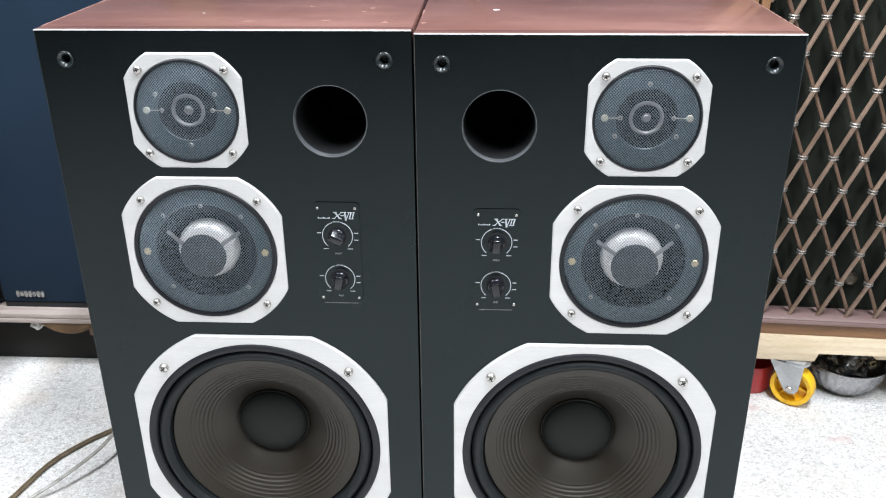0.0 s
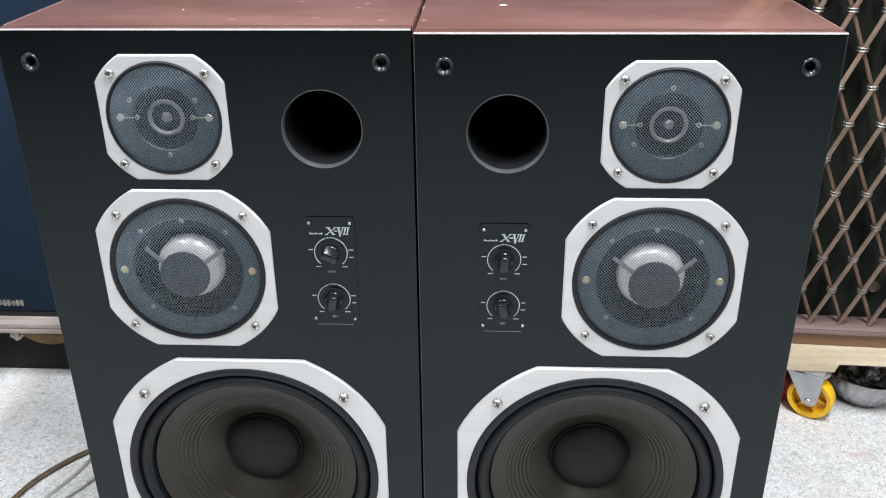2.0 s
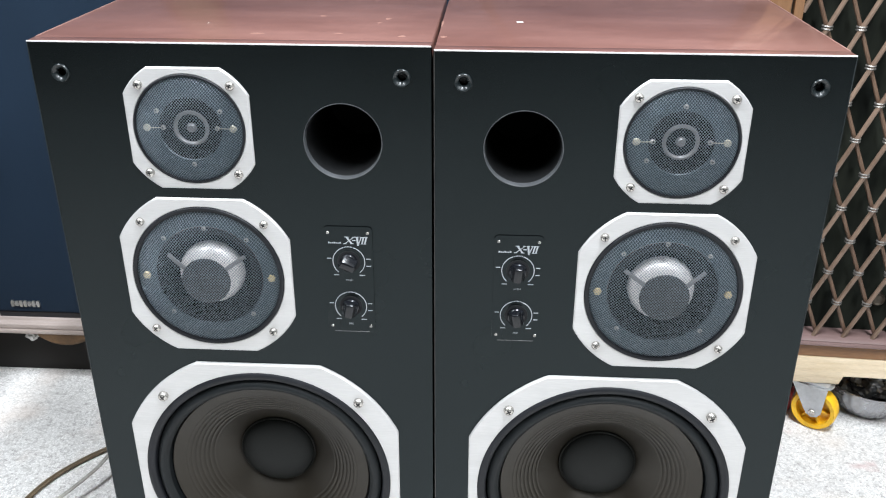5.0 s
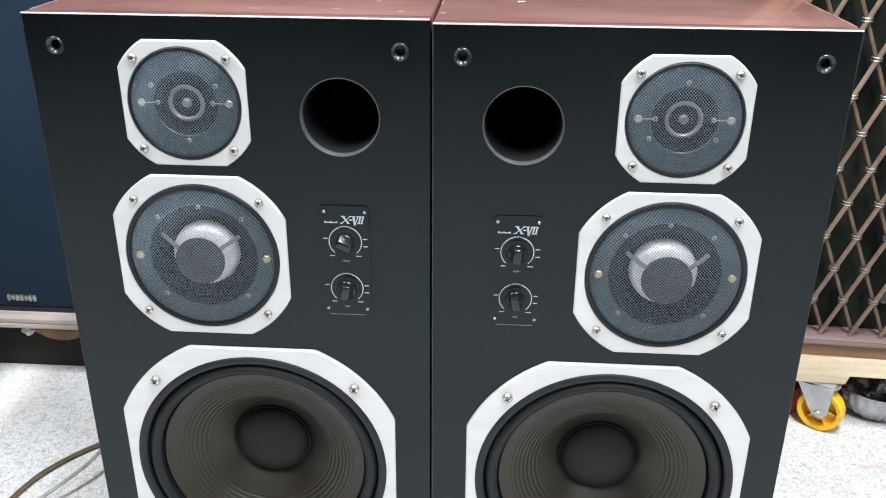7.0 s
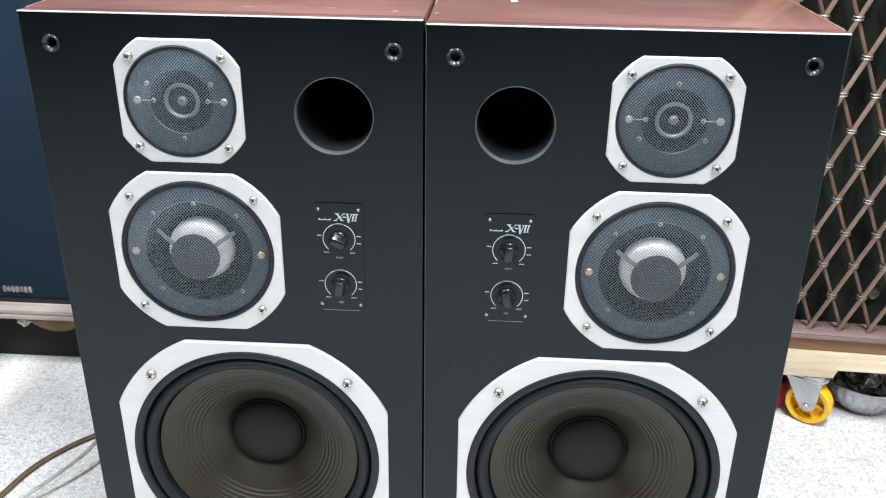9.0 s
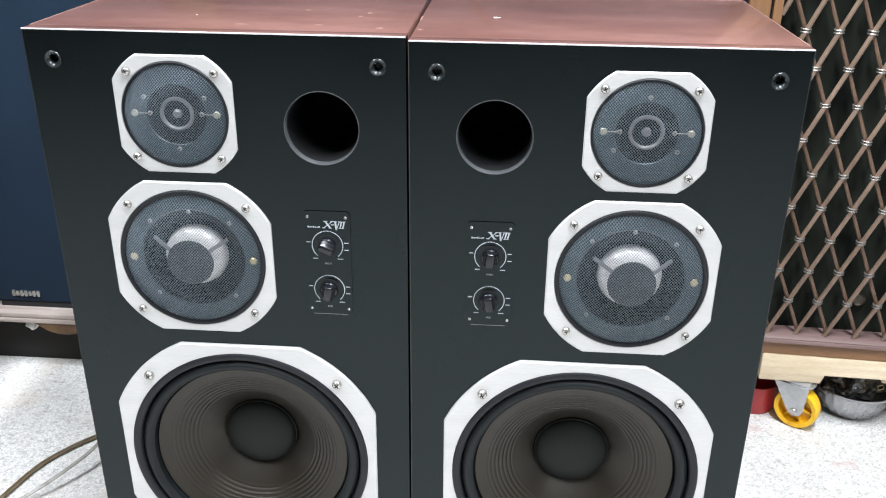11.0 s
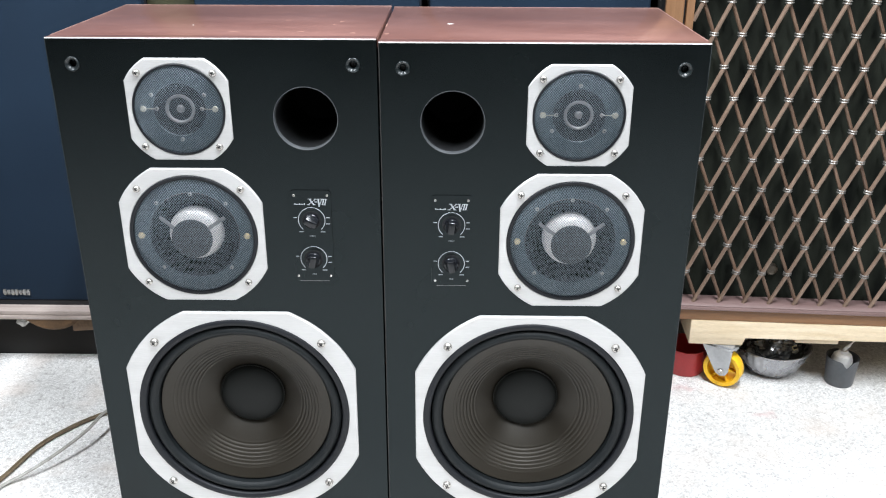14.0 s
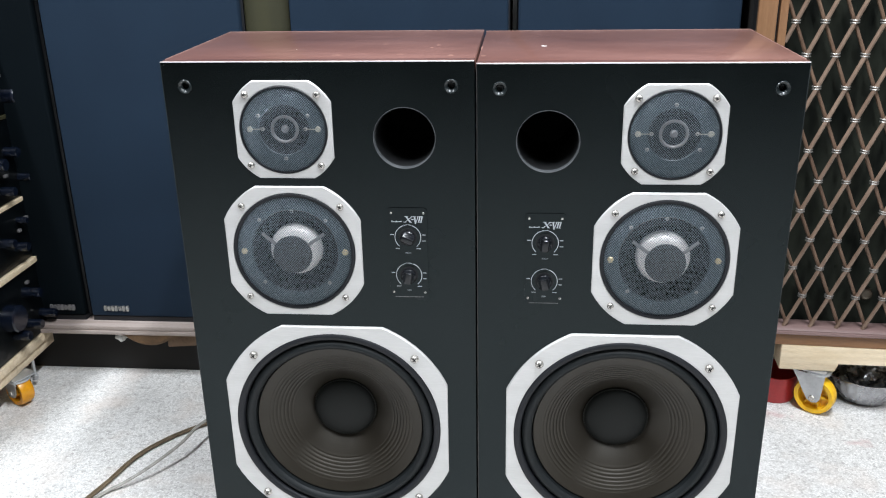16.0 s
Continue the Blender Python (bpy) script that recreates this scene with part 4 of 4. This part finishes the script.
part("shell", zspin([(0.0, 0.001), (0.040, 0.0), (0.046, 0.003), (0.056, 0.016), (0.066, 0.036), (0.0725, 0.054), (0.0765, 0.058), (0.0768, 0.0605), (0.0750, 0.0608), (0.0715, 0.058), (0.064, 0.038), (0.053, 0.017), (0.044, 0.006), (0.0, 0.005)], 208, wave=fl), BOWL, bw)
# the paler of the two colours stands in for glints on the film
CLEARBAG = mat("clear_bag_glints", (0.02, 0.022, 0.022), (0.15, 0.15, 0.145), 0.12, scale=60, coat=1.0, spec=0.9)
DARKBITS = mat("dark_bits", (0.012, 0.012, 0.011), (0.03, 0.03, 0.026), 0.3, scale=60)
bag = thing("plastic_bag", (0.7410, 0.5130, 0.0225), "crumpled clear plastic bag with dark bits in the tin bowl", "bag")
bm = bmesh.new()
bmesh.ops.create_icosphere(bm, subdivisions=4, radius=1.0)
for v in bm.verts:
    n = v.co.normalized()
    f = 1 + 0.22 * noise.noise(n * 2.6) + 0.16 * abs(noise.noise(n * 6.0)) + 0.07 * noise.noise(n * 14.0)
    v.co = Vector((n.x * 0.050 * f - 0.004, n.y * 0.040 * f, max(-0.012, n.z * 0.036 * f) + 0.030))
place("film", mesh_of("film", bm, CLEARBAG, smooth=False), bag)
for k in range(14):
    a, r = random.uniform(0, 6.28), random.uniform(0.02, 0.052)
    part("scrap", box(-0.012, 0.012, -0.003, 0.003, -0.005, 0.005, 0.001), DARKBITS, bag, at=(r * math.cos(a), r * math.sin(a), 0.040 + random.uniform(0, 0.01)), turn=(random.uniform(-40, 40), random.uniform(-40, 40), random.uniform(0, 180)))
part("clip", tube([(0.0, 0, 0), (0.008, 0, 0.003), (0.012, 0, -0.004), (0.004, 0, -0.008), (0, 0, 0)], 0.0012, 6), BRASS, bag, "small brass clip", at=(0.022, -0.046, 0.052))

cu = thing("grey_cup", (0.8635, 0.4610, 0), "grey plastic cup with notched rim holding a glue bottle", "cup")

cup = zspin([(0.0, 0.001), (0.0255, 0.0), (0.0268, 0.003), (0.0306, 0.056), (0.0308, 0.0585), (0.0292, 0.0582), (0.0255, 0.005), (0.0, 0.004)], 48)
for v in cup.verts:
    a = math.atan2(v.co.y, v.co.x)
    d = abs((math.degrees(a) + 95 + 180) % 360 - 180)
    if v.co.z > 0.05 and d < 20:
        v.co.z -= 0.014 * (1 - d / 20)
part("shell", cup, GREYP, cu)
gb = thing("glue_bottle", (0.8630, 0.4625, 0.0050), "small milky plastic bottle with pointed nozzle", "bottle")
part("body", zspin([(0.0, 0.0), (0.019, 0.0), (0.0200, 0.004), (0.0200, 0.046), (0.017, 0.056), (0.009, 0.062), (0.0085, 0.066), (0.0, 0.066)], 32), WHITEP, gb)
part("nozzle", tube(glide([(0, 0, 0.064), (0.003, -0.002, 0.072), (0.008, -0.005, 0.080)], 5), 0.0034, 10, bm=tube([(0.0076, -0.0047, 0.0795), (0.0115, -0.007, 0.088), (0.0150, -0.009, 0.094)], 0.0016, 8)), WHITEP, gb)


# ---- stack of hi-fi units on the left ----
RX = -0.942
rk = thing("rack_dolly", (0, 0, 0), "rough pine plank dolly carrying a stack of black hi-fi units", "dolly")
part("plank", box(-1.36, RX + 0.004, 0.05, 0.585, 0.0850, 0.1030, 0.002), PINE, rk)
part("lower_plank", box(RX - 0.09, RX - 0.002, 0.05, 0.590, 0.0620, 0.0845, 0.002), PINE, rk)
part("bolt", zspin([(0.0, 0.0150), (0.0055, 0.0150), (0.0062, 0.0185), (0.0062, 0.0240), (0.0040, 0.0245), (0.0040, 0.0619), (0.0, 0.0619)], 20), ZINC, rk, "grey zinc bolt", at=(-0.951, 0.462, 0))
caster("caster", -0.944, 0.392, -28, "yellow caster under the hi-fi stack, coloured amber for its shade", 0.030, SHADEYELLOW, 0.0540)


GLOSSY = mat("glossy_blue_black_knob", (0.003, 0.005, 0.011), (0.005, 0.008, 0.017), 0.2, scale=40, spec=0.6)


def hifi_unit(z0, z1, knobs, buttons, label, y1=0.60):
    un = thing("hifi_unit", (RX, 0.10, z0), label, "amplifier", "stack of hi-fi units")
    h, d = z1 - z0, y1 - 0.10
    part("case", box(-0.36, -0.006, 0.0, d, 0.0, h, 0.002), AMP, un)
    part("front_panel", box(-0.006, 0.0, 0.0, d, 0.002, h - 0.002, 0.001), AMP, un)
    for y, z, r, ln in knobs:
        bm = spin([(r, 0), (r, -ln * 0.9), (r * 0.9, -ln), (0, -ln)], 24)
        part("knob", bm, GLOSSY, un, at=(0, y, z), turn=(0, 0, 90))
    for y, z in buttons:
        part("button", box(0.0, 0.006, -0.005, 0.005, -0.003, 0.003, 0.001), GREYM, un, at=(0, y, z))
    return un


hifi_unit(0.1032, 0.2560, [(0.438, 0.111, 0.0100, 0.036), (0.368, 0.108, 0.0100, 0.036), (0.300, 0.082, 0.0270, 0.026), (0.452, 0.046, 0.0090, 0.030), (0.412, 0.043, 0.0090, 0.034), (0.356, 0.044, 0.0095, 0.034), (0.309, 0.041, 0.0095, 0.034)],
          [(0.38, 0.125), (0.44, 0.125)], "black hi-fi amplifier with large round knobs")
tagged(place("shelf_board", mesh_of("shelf_board", box(-1.35, RX + 0.006, 0.08, 0.640, 0.2563, 0.2680, 0.001), PINE)), "thin pale wooden board between hi-fi units", "board", "boards in the stack")
hifi_unit(0.2683, 0.3880, [(0.434, 0.046, 0.0090, 0.026), (0.374, 0.040, 0.0090, 0.026), (0.332, 0.062, 0.0090, 0.026), (0.445, 0.082, 0.0065, 0.020), (0.395, 0.088, 0.0065, 0.020)], [(0.36 + 0.03 * i, 0.05 + 0.018 * (i % 3)) for i in range(6)], "black hi-fi tuner with rows of small buttons")
tagged(place("shelf_board", mesh_of("shelf_board", box(-1.35, RX + 0.002, 0.08, 0.62, 0.3883, 0.3970, 0.001), PINE)), "thin pale wooden board between hi-fi units", "board", "boards in the stack")
hifi_unit(0.3973, 0.5560, [(0.45, 0.088, 0.0110, 0.030), (0.366, 0.028, 0.0090, 0.026), (0.43, 0.040, 0.0090, 0.026), (0.40, 0.098, 0.0100, 0.026), (0.352, 0.085, 0.012, 0.026), (0.45, 0.132, 0.0070, 0.020)], [(0.50, 0.14), (0.44, 0.055), (0.38, 0.055)], "black hi-fi amplifier with shiny knobs")
tagged(place("shelf_board", mesh_of("shelf_board", box(-1.35, RX, 0.08, 0.60, 0.5563, 0.5640, 0.001), OLIVE)), "thin olive board between hi-fi units", "board", "boards in the stack")
hifi_unit(0.5643, 0.7400, [(0.44, 0.035, 0.020, 0.024), (0.36, 0.04, 0.012, 0.02)], [(0.46, 0.09), (0.42, 0.075), (0.48, 0.075)], "black hi-fi unit on top of the stack")


# ---- cables on the floor ----
def twin_cable(points, radius, material, label):
    """Two cores moulded side by side, slightly twisted."""
    bm = bmesh.new()
    line = glide(points)
    for side in (-1, 1):
        run = []
        for i, p in enumerate(line):
            d = (line[min(i + 1, len(line) - 1)] - line[max(i - 1, 0)]).normalized()
            u = d.cross(Vector((0, 0, 1))).normalized()
            lift = 0.25 * math.sin(i * 0.19)
            run.append(p + side * radius * 0.92 * (u * math.cos(lift) + Vector((0, 0, abs(math.sin(lift))))))
        tube(run, radius, 8, bm=bm)
    return tagged(place("speaker_cable", mesh_of("speaker_cable", bm, material)), label, "cable", "cables on the floor")


twin_cable([(-0.44, 0.405, 0.004), (-0.50, 0.362, 0.004), (-0.556, 0.315, 0.004), (-0.593, 0.276, 0.004), (-0.620, 0.235, 0.004), (-0.634, 0.200, 0.004), (-0.642, 0.165, 0.004), (-0.651, 0.128, 0.004), (-0.668, 0.075, 0.004), (-0.70, 0.0, 0.004), (-0.78, -0.15, 0.004)],
           0.0023, BROWNCABLE, "flat brown twin speaker cable lying on the floor")
twin_cable([(-0.44, 0.380, 0.012), (-0.505, 0.318, 0.032), (-0.531, 0.277, 0.034), (-0.546, 0.222, 0.030), (-0.580, 0.166, 0.020), (-0.614, 0.130, 0.010), (-0.645, 0.100, 0.004), (-0.69, 0.0, 0.004), (-0.77, -0.15, 0.004)],
           0.0017, CLEARCABLE, "thin translucent pale cable arching over the floor")
